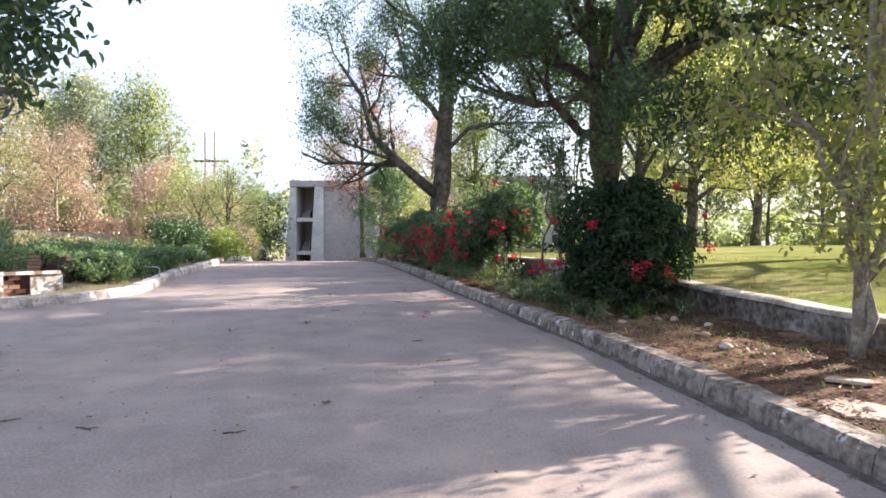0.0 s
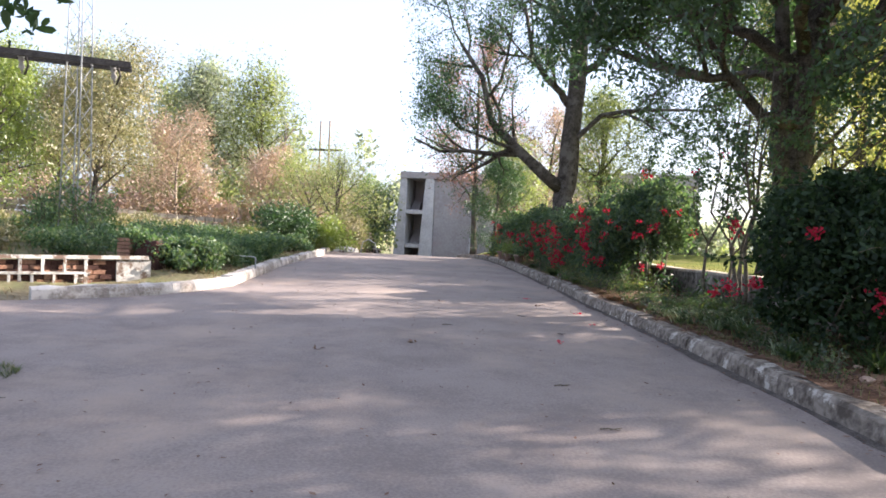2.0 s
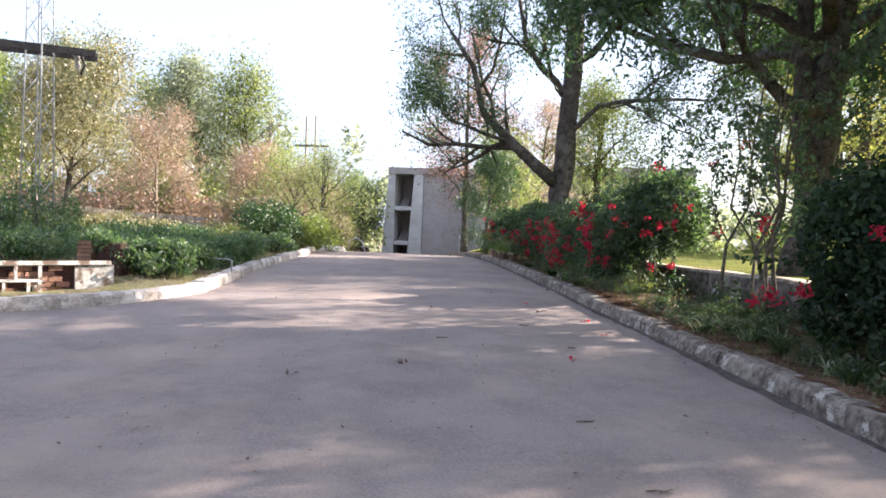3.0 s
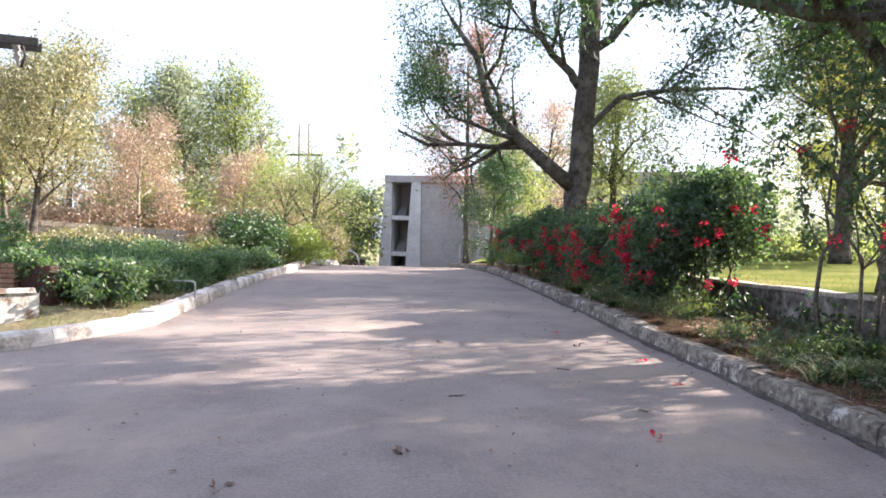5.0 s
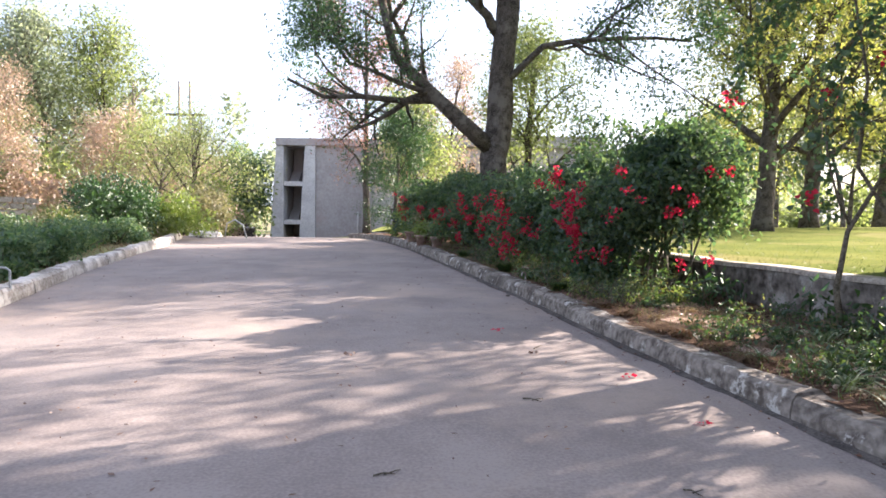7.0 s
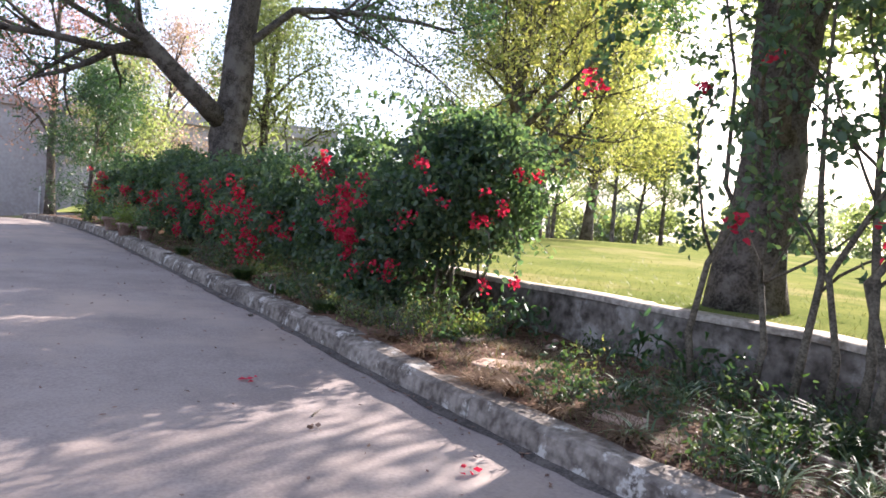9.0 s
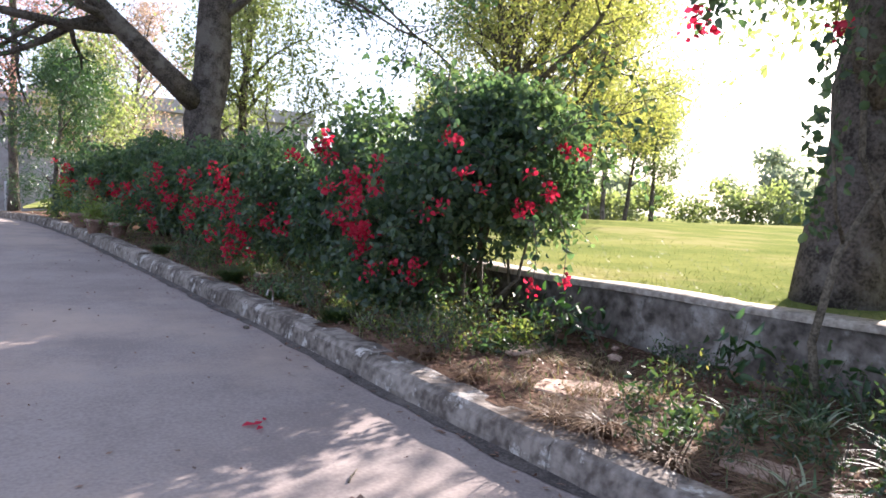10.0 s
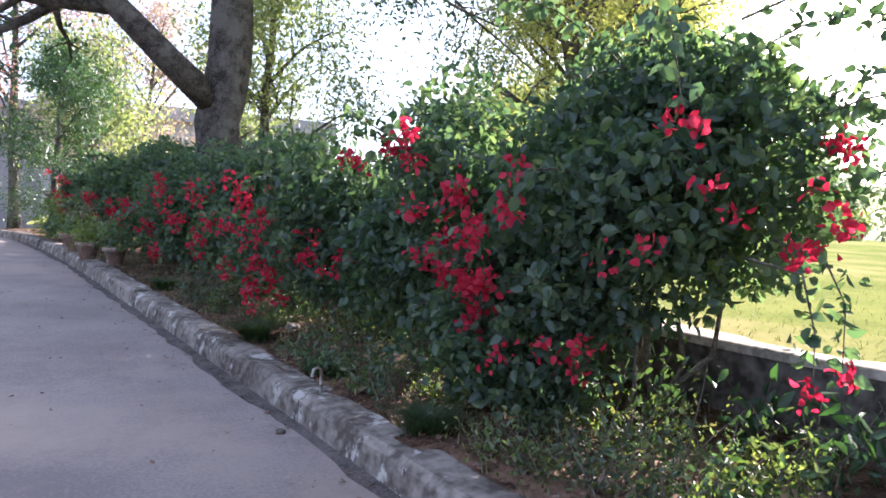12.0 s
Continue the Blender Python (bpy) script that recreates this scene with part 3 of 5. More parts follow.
wall_high = [
    ([(WX + 0.2, WYY - 0.6, 6.6), (WX + 1.8, WYY + 1.0, 7.8), (WX + 3.0, WYY + 2.0, 8.4)], 0.13, 0.03),
    ([(WX + 0.2, WYY - 0.7, 7.6), (WX - 0.6, WYY + 1.6, 8.8), (WX - 1.4, WYY + 3.0, 9.2)], 0.12, 0.03),
    ([(WX, WYY - 0.4, 4.2), (WX + 0.6, WYY - 2.2, 5.0), (WX + 0.8, WYY - 4.2, 5.2)], 0.12, 0.03),
    ([(WX + 0.1, WYY - 0.5, 5.0), (WX + 2.2, WYY - 2.5, 6.0), (WX + 3.6, WYY - 4.5, 6.3)], 0.12, 0.03),
    ([(WX - 0.2, WYY - 0.5, 5.0), (WX - 1.0, WYY - 3.0, 6.0), (WX - 1.2, WYY - 5.0, 6.4)], 0.12, 0.03),
    ([(WX + 0.3, WYY - 0.6, 8.6), (WX + 1.2, WYY - 2.0, 10.0), (WX + 1.6, WYY - 3.0, 10.6)], 0.11, 0.03),
    ([(WX, WYY - 0.2, 4.4), (WX - 0.5, WYY + 1.4, 5.3), (WX - 0.9, WYY + 3.0, 5.7)], 0.12, 0.03),
    ([(WX, WYY - 0.3, 5.2), (WX + 0.8, WYY + 1.2, 6.2), (WX + 0.6, WYY + 3.2, 6.6)], 0.12, 0.03)]
tree("wall_tree", "thick dark two-stemmed tree leaning over the garden wall", [(WX, WYY, wz), (WX + 0.08, WYY - 0.05, 2.2), (WX + 0.15, WYY - 0.1, 3.6), (WX + 0.25, WYY - 0.3, 5.2), (WX + 0.5, WYY - 0.6, 7.4), (WX + 0.6, WYY - 0.6, 9.5)], (0.29, 0.16),
     [([(x + 0.3, y + 0.1, z) for x, y, z in pts], g0, g1) for pts, g0, g1 in wall_low + wall_high],
     12, M_crown, 105000, 0.115, kids=(5, 4, 3), clump=0.2, droop=0.6, width=0.38)

# slender tree by the kerb where the walk begins
sz = ground_z(4.0, 6.7)
tree("slender_tree", "slender pale-stemmed tree with low hanging leaves", [(4.0, 6.7, sz), (4.05, 6.7, 1.3), (4.15, 6.75, 2.4), (4.2, 6.8, 4.0)], (0.06, 0.035),
     [([(4.02, 6.7, 0.9), (3.8, 6.55, 1.7), (3.5, 6.5, 2.4)], 0.05, 0.015), ([(4.0, 6.7, 0.35), (4.2, 6.6, 1.1), (4.4, 6.55, 2.2), (4.6, 6.4, 3.2)], 0.06, 0.02),
      ([(4.1, 6.7, 1.8), (3.6, 6.9, 2.6), (3.1, 7.0, 3.1)], 0.05, 0.015), ([(4.15, 6.75, 2.4), (4.7, 7.2, 3.2), (5.2, 7.6, 3.8)], 0.05, 0.015),
      ([(4.2, 6.8, 3.0), (4.0, 6.2, 3.9), (3.9, 5.8, 4.6)], 0.05, 0.015), ([(4.2, 6.8, 3.8), (4.0, 7.4, 4.7), (3.7, 7.8, 5.2)], 0.05, 0.015),
      ([(4.2, 6.8, 3.4), (5.0, 6.4, 4.4), (5.6, 6.2, 4.9)], 0.05, 0.015)], 13, M_yellow, 7500, 0.09, M_bark_pale, kids=(5, 4), top=2, broad=True, clump=0.2, width=0.5, droop=0.7)

# trees on the lawn
plain_tree("lawn_tree", "spreading tree with sunlit yellow-green leaves on the lawn", 7.9, 28.5, 10.0, 4.8, 21, M_yellow, 46000, 0.115, stem=0.24, n=17, low=0.2, rise=0.55, group="lawn trees", clump=0.4, kids=(6, 4), top=2)
plain_tree("lawn_tree", "spreading tree with sunlit yellow-green leaves on the lawn", 12.0, 33.5, 11.0, 5.0, 22, M_yellow, 38000, 0.14, stem=0.26, n=16, low=0.2, rise=0.5, group="lawn trees", clump=0.45, kids=(6, 4), top=2)
plain_tree("lawn_tree", "tall olive tree with open crown at the lawn's edge", 16.2, 36, 10, 4.0, 23, M_yellow, 20000, 0.16, stem=0.22, n=10, low=0.3, group="lawn trees", clump=0.45, kids=(6, 4), top=2)
plain_tree("shade_tree", "broad leafy tree shading the lawn and road", 10.8, 16.2, 10.0, 4.6, 24, M_olive, 60000, 0.17, stem=0.25, n=14, low=0.28, group="lawn trees", clump=0.4, kids=(6, 4), top=2)
plain_tree("shade_tree", "broad leafy tree shading the lawn and road", 10.5, 9.5, 9.0, 5.0, 25, M_yellow, 30000, 0.17, stem=0.24, n=11, low=0.32, group="lawn trees", clump=0.4, kids=(6, 4), top=2)
plain_tree("shade_tree", "broad leafy tree shading the lawn and road", 8.6, 2.5, 8.0, 4.2, 26, M_yellow, 11000, 0.17, stem=0.22, n=10, low=0.34, group="lawn trees", clump=0.4, kids=(6, 4), top=2)
plain_tree("shade_tree", "broad leafy tree shading the lawn and road", 6.8, -5.0, 8.0, 4.0, 28, M_olive, 8000, 0.17, stem=0.22, n=9, low=0.34, group="lawn trees", clump=0.4, kids=(6, 4), top=2)
plain_tree("russet_tree", "thin tree with russet dry leaves behind the hedge", -4.7, 41, 12.0, 4.0, 31, M_redleaf, 15000, 0.12, stem=0.15, n=12, low=0.2, rise=0.8, clump=0.3, kids=(5, 4), top=2)
plain_tree("russet_tree", "dry pinkish tree in front of the long building", -0.8, 44, 8.5, 3.6, 35, M_pink, 12000, 0.13, stem=0.13, n=12, low=0.15, rise=0.7, clump=0.35, kids=(5, 4), top=2)
plain_tree("young_pine", "young blue-green pine beside the kerb", -3.0, 33.5, 4.6, 1.7, 32, M_darkgreen, 13000, 0.16, stem=0.08, n=11, low=0.15, rise=0.2, width=0.16, clump=0.18)
plain_tree("garden_tree", "leafy green tree behind the forked trunk", 1.3, 31.5, 6.4, 2.4, 33, M_olive, 14000, 0.12, stem=0.14, n=10, low=0.2, clump=0.4, kids=(5, 4), top=2)
plain_tree("garden_tree", "leafy green tree behind the forked trunk", -2.2, 37, 5.6, 2.2, 34, M_olive, 9000, 0.13, stem=0.13, n=10, low=0.2, clump=0.4, kids=(5, 4), top=2)

# overhanging branch from a tree on the corner verge
tree("verge_tree", "dark-leaved tree on the verge with a branch overhanging the road", [(-7.9, 4.4, 0.1), (-7.8, 4.5, 1.8), (-7.6, 4.6, 3.6), (-7.5, 4.8, 5.6)], (0.2, 0.1),
     [([(-7.6, 4.6, 3.4), (-6.2, 5.1, 4.5), (-4.6, 5.7, 4.5), (-3.0, 6.0, 3.95)], 0.08, 0.015), ([(-7.6, 4.6, 4.2), (-8.6, 4.0, 5.4), (-9.4, 3.6, 6.2)], 0.08, 0.02),
      ([(-7.5, 4.8, 5.2), (-6.6, 5.6, 6.4), (-6.0, 6.2, 7.2)], 0.08, 0.02), ([(-7.5, 4.8, 5.4), (-7.6, 3.6, 6.6), (-7.4, 2.8, 7.3)], 0.07, 0.02)],
     41, M_darkgreen, 9000, 0.11, kids=(8, 4), top=2, broad=True, shrink=0.28, clump=0.14, droop=0.5)

# the wood across the road
LEFT_TREES = [
    ("gum_tree", "tall pale gum tree with thin grey-green crown", -33, 66, 16.0, 4.6, M_grey, 6500, 0.42, 0.24, 0.3),
    ("gum_tree", "tall pale gum tree with thin grey-green crown", -27.5, 64, 14.5, 4.8, M_olive, 6500, 0.40, 0.22, 0.25),
    ("gum_tree", "tall pale gum tree with thin grey-green crown", -42, 62, 17.0, 5.4, M_grey, 6000, 0.42, 0.24, 0.25),
    ("gum_tree", "tall pale gum tree with thin grey-green crown", -49, 58, 14.0, 5.6, M_grey, 6000, 0.45, 0.24, 0.25),
    ("gum_tree", "tall pale gum tree with thin grey-green crown", -38, 70, 14.5, 5.2, M_olive, 5500, 0.45, 0.24, 0.25),
    ("dry_tree", "small dry tree with pinkish leafless twigs", -25.5, 46, 7.2, 3.2, M_pink, 5200, 0.22, 0.12, 0.2),
    ("dry_tree", "small dry tree with pinkish leafless twigs", -21.5, 52, 6.0, 3.0, M_pink, 4600, 0.24, 0.11, 0.2),
    ("dry_tree", "small dry tree with pinkish leafless twigs", -18.5, 55, 6.4, 3.0, M_pink, 4600, 0.24, 0.11, 0.2),
    ("dry_tree", "small dry tree with pinkish leafless twigs", -29.5, 52, 6.0, 3.0, M_cream, 4200, 0.26, 0.12, 0.2),
]
NEAR_WOOD = [
    ("cream_tree", "bushy tree with cream seed heads among green leaves", -22.5, 33, 7.0, 3.4, M_cream, 8000, 0.22, 0.13, 0.2),
    ("cream_tree", "bushy tree with cream seed heads among green leaves", -27, 37, 7.6, 3.4, M_cream, 7500, 0.24, 0.13, 0.2),
    ("cream_tree", "bushy tree with yellow-green leaves on the bank", -25, 29, 6.8, 3.2, M_lime, 7000, 0.22, 0.13, 0.2),
    ("cream_tree", "bushy tree with yellow-green leaves on the bank", -31, 33, 8.2, 3.6, M_olive, 7000, 0.26, 0.14, 0.2),
    ("thorn_tree", "low thorn tree with airy olive crown and dark limbs", -12.8, 41, 4.6, 3.4, M_olive, 3600, 0.16, 0.13, 0.25),
    ("thorn_tree", "low thorn tree with airy olive crown and dark limbs", -16.5, 46, 4.4, 3.2, M_olive, 3400, 0.2, 0.12, 0.25),
    ("thorn_tree", "dark green tree beside the concrete tower", -17, 66, 6.6, 2.6, M_hedge, 4200, 0.35, 0.13, 0.2),
    ("thorn_tree", "dark green tree beside the concrete tower", -19.5, 70, 7.4, 3.0, M_hedge, 4200, 0.35, 0.14, 0.2),
]
for i, (nm, lab, x, y, h, rad, mt, nl, sz_, st, lo) in enumerate(LEFT_TREES + NEAR_WOOD):
    plain_tree(nm, lab, x, y, h, rad, 60 + i, mt, int(nl * 2.2), sz_ * 0.68, stem=st, bark=M_bark_pale if nm == "dry_tree" else M_bark, n=17 if nm == "gum_tree" else 12, low=lo, rise=0.75 if nm == "gum_tree" else 0.6, group="wood across the road", clump=0.75 if nm == "gum_tree" else 0.4, shape=0.85 if nm == "gum_tree" else 0.6, kids=(5, 4), top=2, shrink=0.5)
for x, y, h, s in ((-24.6, 62, 11.0, 91), (-21.0, 68, 9.0, 92)):
    plain_tree("dead_tree", "bare leafless tree with pale upright limbs", x, y, h, 2.6, s, M_pink, 0, 0.1, stem=0.28, bark=M_bark_pale, n=9, low=0.3, rise=1.6, lift=0.1, spread=0.5)


def far_wood(name, label, arcs, seed, leaf, n, size, height):
    """Distant woodland: crowns of leaf clumps over thin stems, in one object."""
    r = np.random.default_rng(seed)
    pts = []
    per = n // len(arcs)
    for x, y, rad, h in arcs:
        z = ground_z(x, y)
        c = r.normal(size=(9, 3)) * (rad * 0.45, rad * 0.45, h * 0.2) + (x, y, z + h * 0.52)
        q = c[r.integers(0, 9, per)] + unit(r.normal(size=(per, 3))) * (rad * 0.42, rad * 0.42, h * 0.24) * r.uniform(0.3, 1.05, (per, 1))
        q[:, 2] = np.maximum(q[:, 2], z + 0.1)
        pts.append(q)
    pts = np.concatenate(pts)
    return tagged(quads_object(name, leaves(pts, size, 0.6, 0.2, r), leaf), label, "woodland", kind="stuff")


ra = np.random.default_rng(77)
far_wood("far_woods", "hazy belt of grey-green trees beyond the bank", [(-110 + 5.0 * i + ra.uniform(-2, 2), 84 + ra.uniform(-6, 8) - max(0, (-60 - (-110 + 5.0 * i))) * 0.9, 4.2, ra.uniform(6, 12)) for i in range(18)], 78, M_grey, 20000, 0.75, 10)
far_wood("far_woods", "undergrowth of dry shrubs below the trees", [(-46 + 1.3 * i + ra.uniform(-1, 1), 50 + ra.uniform(-6, 8), 2.2, ra.uniform(1.8, 3.6)) for i in range(24)], 79, M_pink, 17000, 0.26, 3)
far_wood("far_woods", "olive undergrowth and saplings below the trees", [(-50 + 1.5 * i + ra.uniform(-1, 1), 56 + ra.uniform(-6, 8), 2.6, ra.uniform(3.0, 6.0)) for i in range(24)], 84, M_olive, 18000, 0.34, 5)
far_wood("far_woods", "tree line along the far edge of the lawn", [(14 + 5.5 * i + ra.uniform(-2, 2), 66 - 4.0 * i * 0.75 + ra.uniform(-3, 3), 3.6, ra.uniform(4.0, 7.0)) for i in range(13)], 80, M_grey, 24000, 0.5, 7)
far_wood("far_woods", "low bushes along the far edge of the lawn", [(16 + 3.2 * i + ra.uniform(-1, 1), 60 - 2.2 * i + ra.uniform(-2, 2), 2.8, ra.uniform(2.2, 4.2)) for i in range(16)], 81, M_olive, 20000, 0.32, 3)
far_wood("far_woods", "trees closing the view behind the buildings", [(-60 + 8 * i + ra.uniform(-3, 3), 105 + ra.uniform(-6, 6), 5, ra.uniform(5, 8)) for i in range(14)], 82, M_grey, 14000, 0.9, 9)
far_wood("far_woods", "trees along the road behind the walker", [(-40 + 8 * i + ra.uniform(-3, 3), -34 + ra.uniform(-4, 4), 5, ra.uniform(7, 11)) for i in range(10)], 83, M_olive, 9000, 0.8, 9)
for i in range(7):
    x, y = 16.5 + 2.3 * i + ra.uniform(-1, 1), 51 - 1.1 * i + ra.uniform(-2, 2)
    plain_tree("edge_tree", "slim tree with open crown at the lawn's far edge", x, y, ra.uniform(7.5, 9.5), 3.2, 120 + i, M_olive if i % 3 else M_grey, 8000, 0.22, stem=0.13, n=8, low=0.35, group="trees at the lawn's edge", clump=0.4, kids=(5, 3), top=2)

# ---- flowering climbers ----


def bloom(base, at, radius, r):
    """A loose spray of red bracts: small tufts strung out round a point, hanging a little."""
    k = max(1, int(radius * 52 - 2))
    tufts = at + np.clip(r.normal(size=(k, 3)), -1.7, 1.7) * radius * (0.5, 0.5, 0.6)
    q = np.concatenate([t + r.normal(size=(int(r.integers(10, 24)), 3)) * 0.034 for t in tufts])
    tagged(quads_object("bloom", broad_leaves(q, 0.047, 0.85, 0.1, r), M_bract, base), kind="stuff")


def climber(label, x, y, rx, ry, zlo, zhi, seed, n_leaves, size, blooms, group="flowering hedge", stems=5, leaf=None, sprays=()):
    """A bougainvillea-like bush: stems from the bed, arching canes, a dense uneven mass of leaves and clusters of red bracts."""
    r = np.random.default_rng(seed)
    z0 = ground_z(x, y)
    base = thing("flowering_bush", label, "bush", (x, y, z0), group)
    zc, rz = (zlo + zhi) / 2, (zhi - zlo) / 2
    lobes = []
    for k in range(22):
        d = unit(r.normal(size=(1, 3)))[0]
        lobes.append(np.array([x, y, zc]) + d * np.array([rx, ry, rz]) * r.uniform(0.3, 0.8))
    lobes = np.array(lobes)
    for k in range(stems):
        a = 2 * math.pi * k / stems + r.uniform(-0.4, 0.4)
        s0 = np.array([x + 0.13 * math.cos(a), y + 0.13 * math.sin(a), z0 - 0.05])
        goal = lobes[r.integers(0, len(lobes))]
        mid = (s0 + goal) / 2 + r.normal(size=3) * 0.12
        path = np.array([s0, s0 * 0.6 + mid * 0.4 + r.normal(size=3) * 0.05, mid, mid * 0.4 + goal * 0.6 + r.normal(size=3) * 0.06, goal])
        tube_part("stem", path, np.linspace(r.uniform(0.018, 0.035), 0.008, 5), M_stem, base, 6, 0.05)
    # canes that arch out of the mass
    v, f, cane_pts = [], [], []
    for k in range(44):
        p0 = lobes[r.integers(0, len(lobes))]
        a = r.uniform(0, 2 * math.pi)
        way = np.array([math.cos(a), math.sin(a), r.uniform(0.1, 1.0)])
        path = wander(p0, way, r.uniform(0.6, 1.35) * max(rx, ry) * 0.85, 6, r, 0.22, -0.16)
        if path[-1][0] < right_x(path[-1][1]) + 0.12:
            continue
        tube_into(v, f, path, np.linspace(0.008, 0.003, len(path)), 4)
        cane_pts += [along(path, t)[0] for t in np.linspace(0.2, 1, 34)]
    for way in sprays:
        way = np.array(way)
        path = np.array([[np.interp(t, np.linspace(0, 1, len(way)), way[:, i]) for i in range(3)] for t in np.linspace(0, 1, 10)])
        tube_into(v, f, path, np.linspace(0.008, 0.003, 10), 4)
        cane_pts += [along(path, t)[0] for t in np.linspace(0.1, 1, 26)]
    tagged(mesh_object("cane", v, f, M_stem, base, True), kind="stuff")
    cane_pts = np.array(cane_pts)
    n1 = n_leaves
    c = lobes[r.integers(0, len(lobes), n1)]
    sh = unit(r.normal(size=(n1, 3))) * r.uniform(0.5, 1.03, (n1, 1)) ** 0.6
    pts = c + sh * np.array([rx, ry, rz]) * (0.26 + 0.2 * np.abs(np.sin(c[:, :1] * 7 + c[:, 1:2] * 5 + c[:, 2:] * 9)))
    pts = np.concatenate([pts, cane_pts + r.normal(size=cane_pts.shape) * 0.035, cane_pts + r.normal(size=cane_pts.shape) * 0.05])
    keep = (pts[:, 2] > z0 + 0.1) & (pts[:, 0] > right_x(pts[:, 1]) + 0.1)
    for bx, by, bz, br in blooms:
        # the sprays stand free of the leaves on the road's side
        out = pts - (bx, by, bz)
        ahead = out @ np.array([-0.6, -0.8, 0.0])
        keep &= ~((ahead > -0.06) & (np.linalg.norm(out - ahead[:, None] * (-0.6, -0.8, 0.0), axis=1) < br * 0.8 + 0.05))
    pts = pts[keep]
    tagged(quads_object("leaves", broad_leaves(pts, size, 0.66, 0.6, r), leaf or M_boug, base), kind="stuff")
    for bx, by, bz, br in blooms:
        bloom(base, np.array([bx, by, bz]), br, r)
    return under(base)


HEDGE = "dense bougainvillea bush with clusters of red bracts"
climber(HEDGE + ", spilling over the wall", 1.6, 18.2, 1.25, 1.2, 1.08, 3.2, 201, 17000, 0.08, [
    (0.22, 17.88, 1.68, 0.10), (0.29, 17.7, 1.72, 0.08), (0.27, 17.95, 1.36, 0.13), (0.49, 17.55, 1.17, 0.05), (0.55, 17.47, 1.06, 0.08), (0.31, 17.8, 1.04, 0.05),
    (0.6, 16.87, 2.11, 0.09), (0.67, 16.85, 1.84, 0.07), (0.83, 16.84, 1.82, 0.05), (0.56, 17.25, 1.58, 0.06), (0.62, 17.1, 1.62, 0.06), (1.23, 16.81, 1.66, 0.08),
    (1.41, 16.86, 1.73, 0.09), (1.21, 16.8, 1.95, 0.05), (1.78, 17.1, 2.16, 0.08), (2.06, 17.23, 2.23, 0.06), (1.32, 16.81, 1.09, 0.05), (1.74, 16.96, 1.08, 0.05), (0.3, 17.7, 1.95, 0.05)], stems=7, sprays=[
    [(1.7, 17.7, 2.9), (2.1, 17.3, 3.15), (2.45, 17.1, 2.9), (2.68, 17.0, 2.35)], [(1.4, 17.3, 1.6), (1.4, 16.95, 1.55), (1.38, 16.85, 1.3), (1.33, 16.8, 1.08)],
    [(1.7, 17.4, 1.7), (1.75, 17.1, 1.6), (1.78, 17.0, 1.4), (1.74, 16.96, 1.1)], [(0.9, 17.5, 2.6), (0.7, 17.2, 2.75), (0.55, 16.95, 2.5), (0.58, 16.88, 2.15)], [(2.2, 18.0, 2.4), (2.7, 17.7, 2.5), (3.0, 17.5, 2.1), (3.05, 17.4, 1.6)]])
climber(HEDGE + " low over the bed", 0.85, 18.3, 0.62, 0.62, 0.45, 1.85, 241, 5200, 0.075, [(0.35, 18.1, 1.2, 0.1)], stems=4)
climber(HEDGE, 0.95, 19.6, 1.0, 1.05, 0.62, 2.8, 232, 11500, 0.08, [
    (0.03, 19.5, 2.05, 0.08), (0.14, 19.0, 2.09, 0.08), (0.16, 18.75, 2.25, 0.09), (0.19, 18.7, 2.01, 0.09), (0.24, 18.35, 1.76, 0.15), (0.24, 18.35, 1.92, 0.08), (0.26, 18.4, 1.47, 0.17), (0.25, 18.1, 1.42, 0.12), (0.06, 19.9, 1.26, 0.1)])
climber(HEDGE, 0.6, 21.2, 1.05, 1.15, 0.6, 2.7, 223, 11000, 0.08, [
    (-0.36, 21.3, 1.70, 0.24), (-0.32, 21.1, 1.38, 0.27), (-0.26, 20.85, 0.91, 0.15), (-0.34, 21.25, 1.02, 0.12), (-0.05, 20.3, 1.38, 0.12), (-0.5, 22.0, 1.02, 0.12)])
climber(HEDGE, 0.15, 22.9, 1.05, 1.2, 0.6, 2.7, 204, 10000, 0.085, [(-0.66, 22.75, 1.77, 0.15), (-0.89, 23.8, 1.51, 0.17), (-0.7, 23.0, 1.2, 0.12), (-0.62, 22.4, 1.5, 0.1)])
climber(HEDGE, -0.25, 24.9, 1.05, 1.3, 0.6, 2.75, 205, 9000, 0.09, [(-0.97, 24.2, 1.83, 0.18), (-1.1, 25.2, 1.3, 0.16), (-1.05, 24.6, 1.0, 0.12), (-1.15, 25.6, 1.7, 0.13)])
climber(HEDGE, -0.65, 27.2, 0.95, 1.4, 0.6, 2.75, 206, 7500, 0.10, [(-1.47, 26.65, 1.23, 0.22), (-1.5, 27.6, 1.5, 0.2), (-1.4, 26.2, 1.6, 0.12)])
climber(HEDGE, -1.3, 29.4, 0.9, 1.3, 0.65, 2.7, 210, 6500, 0.10, [(-2.0, 29.0, 1.5, 0.25), (-2.05, 29.8, 1.2, 0.2)])
climber(HEDGE, -2.0, 31.8, 0.9, 1.3, 0.65, 2.55, 211, 5500, 0.11, [(-2.6, 31.4, 1.75, 0.35), (-2.5, 30.8, 1.4, 0.22)])
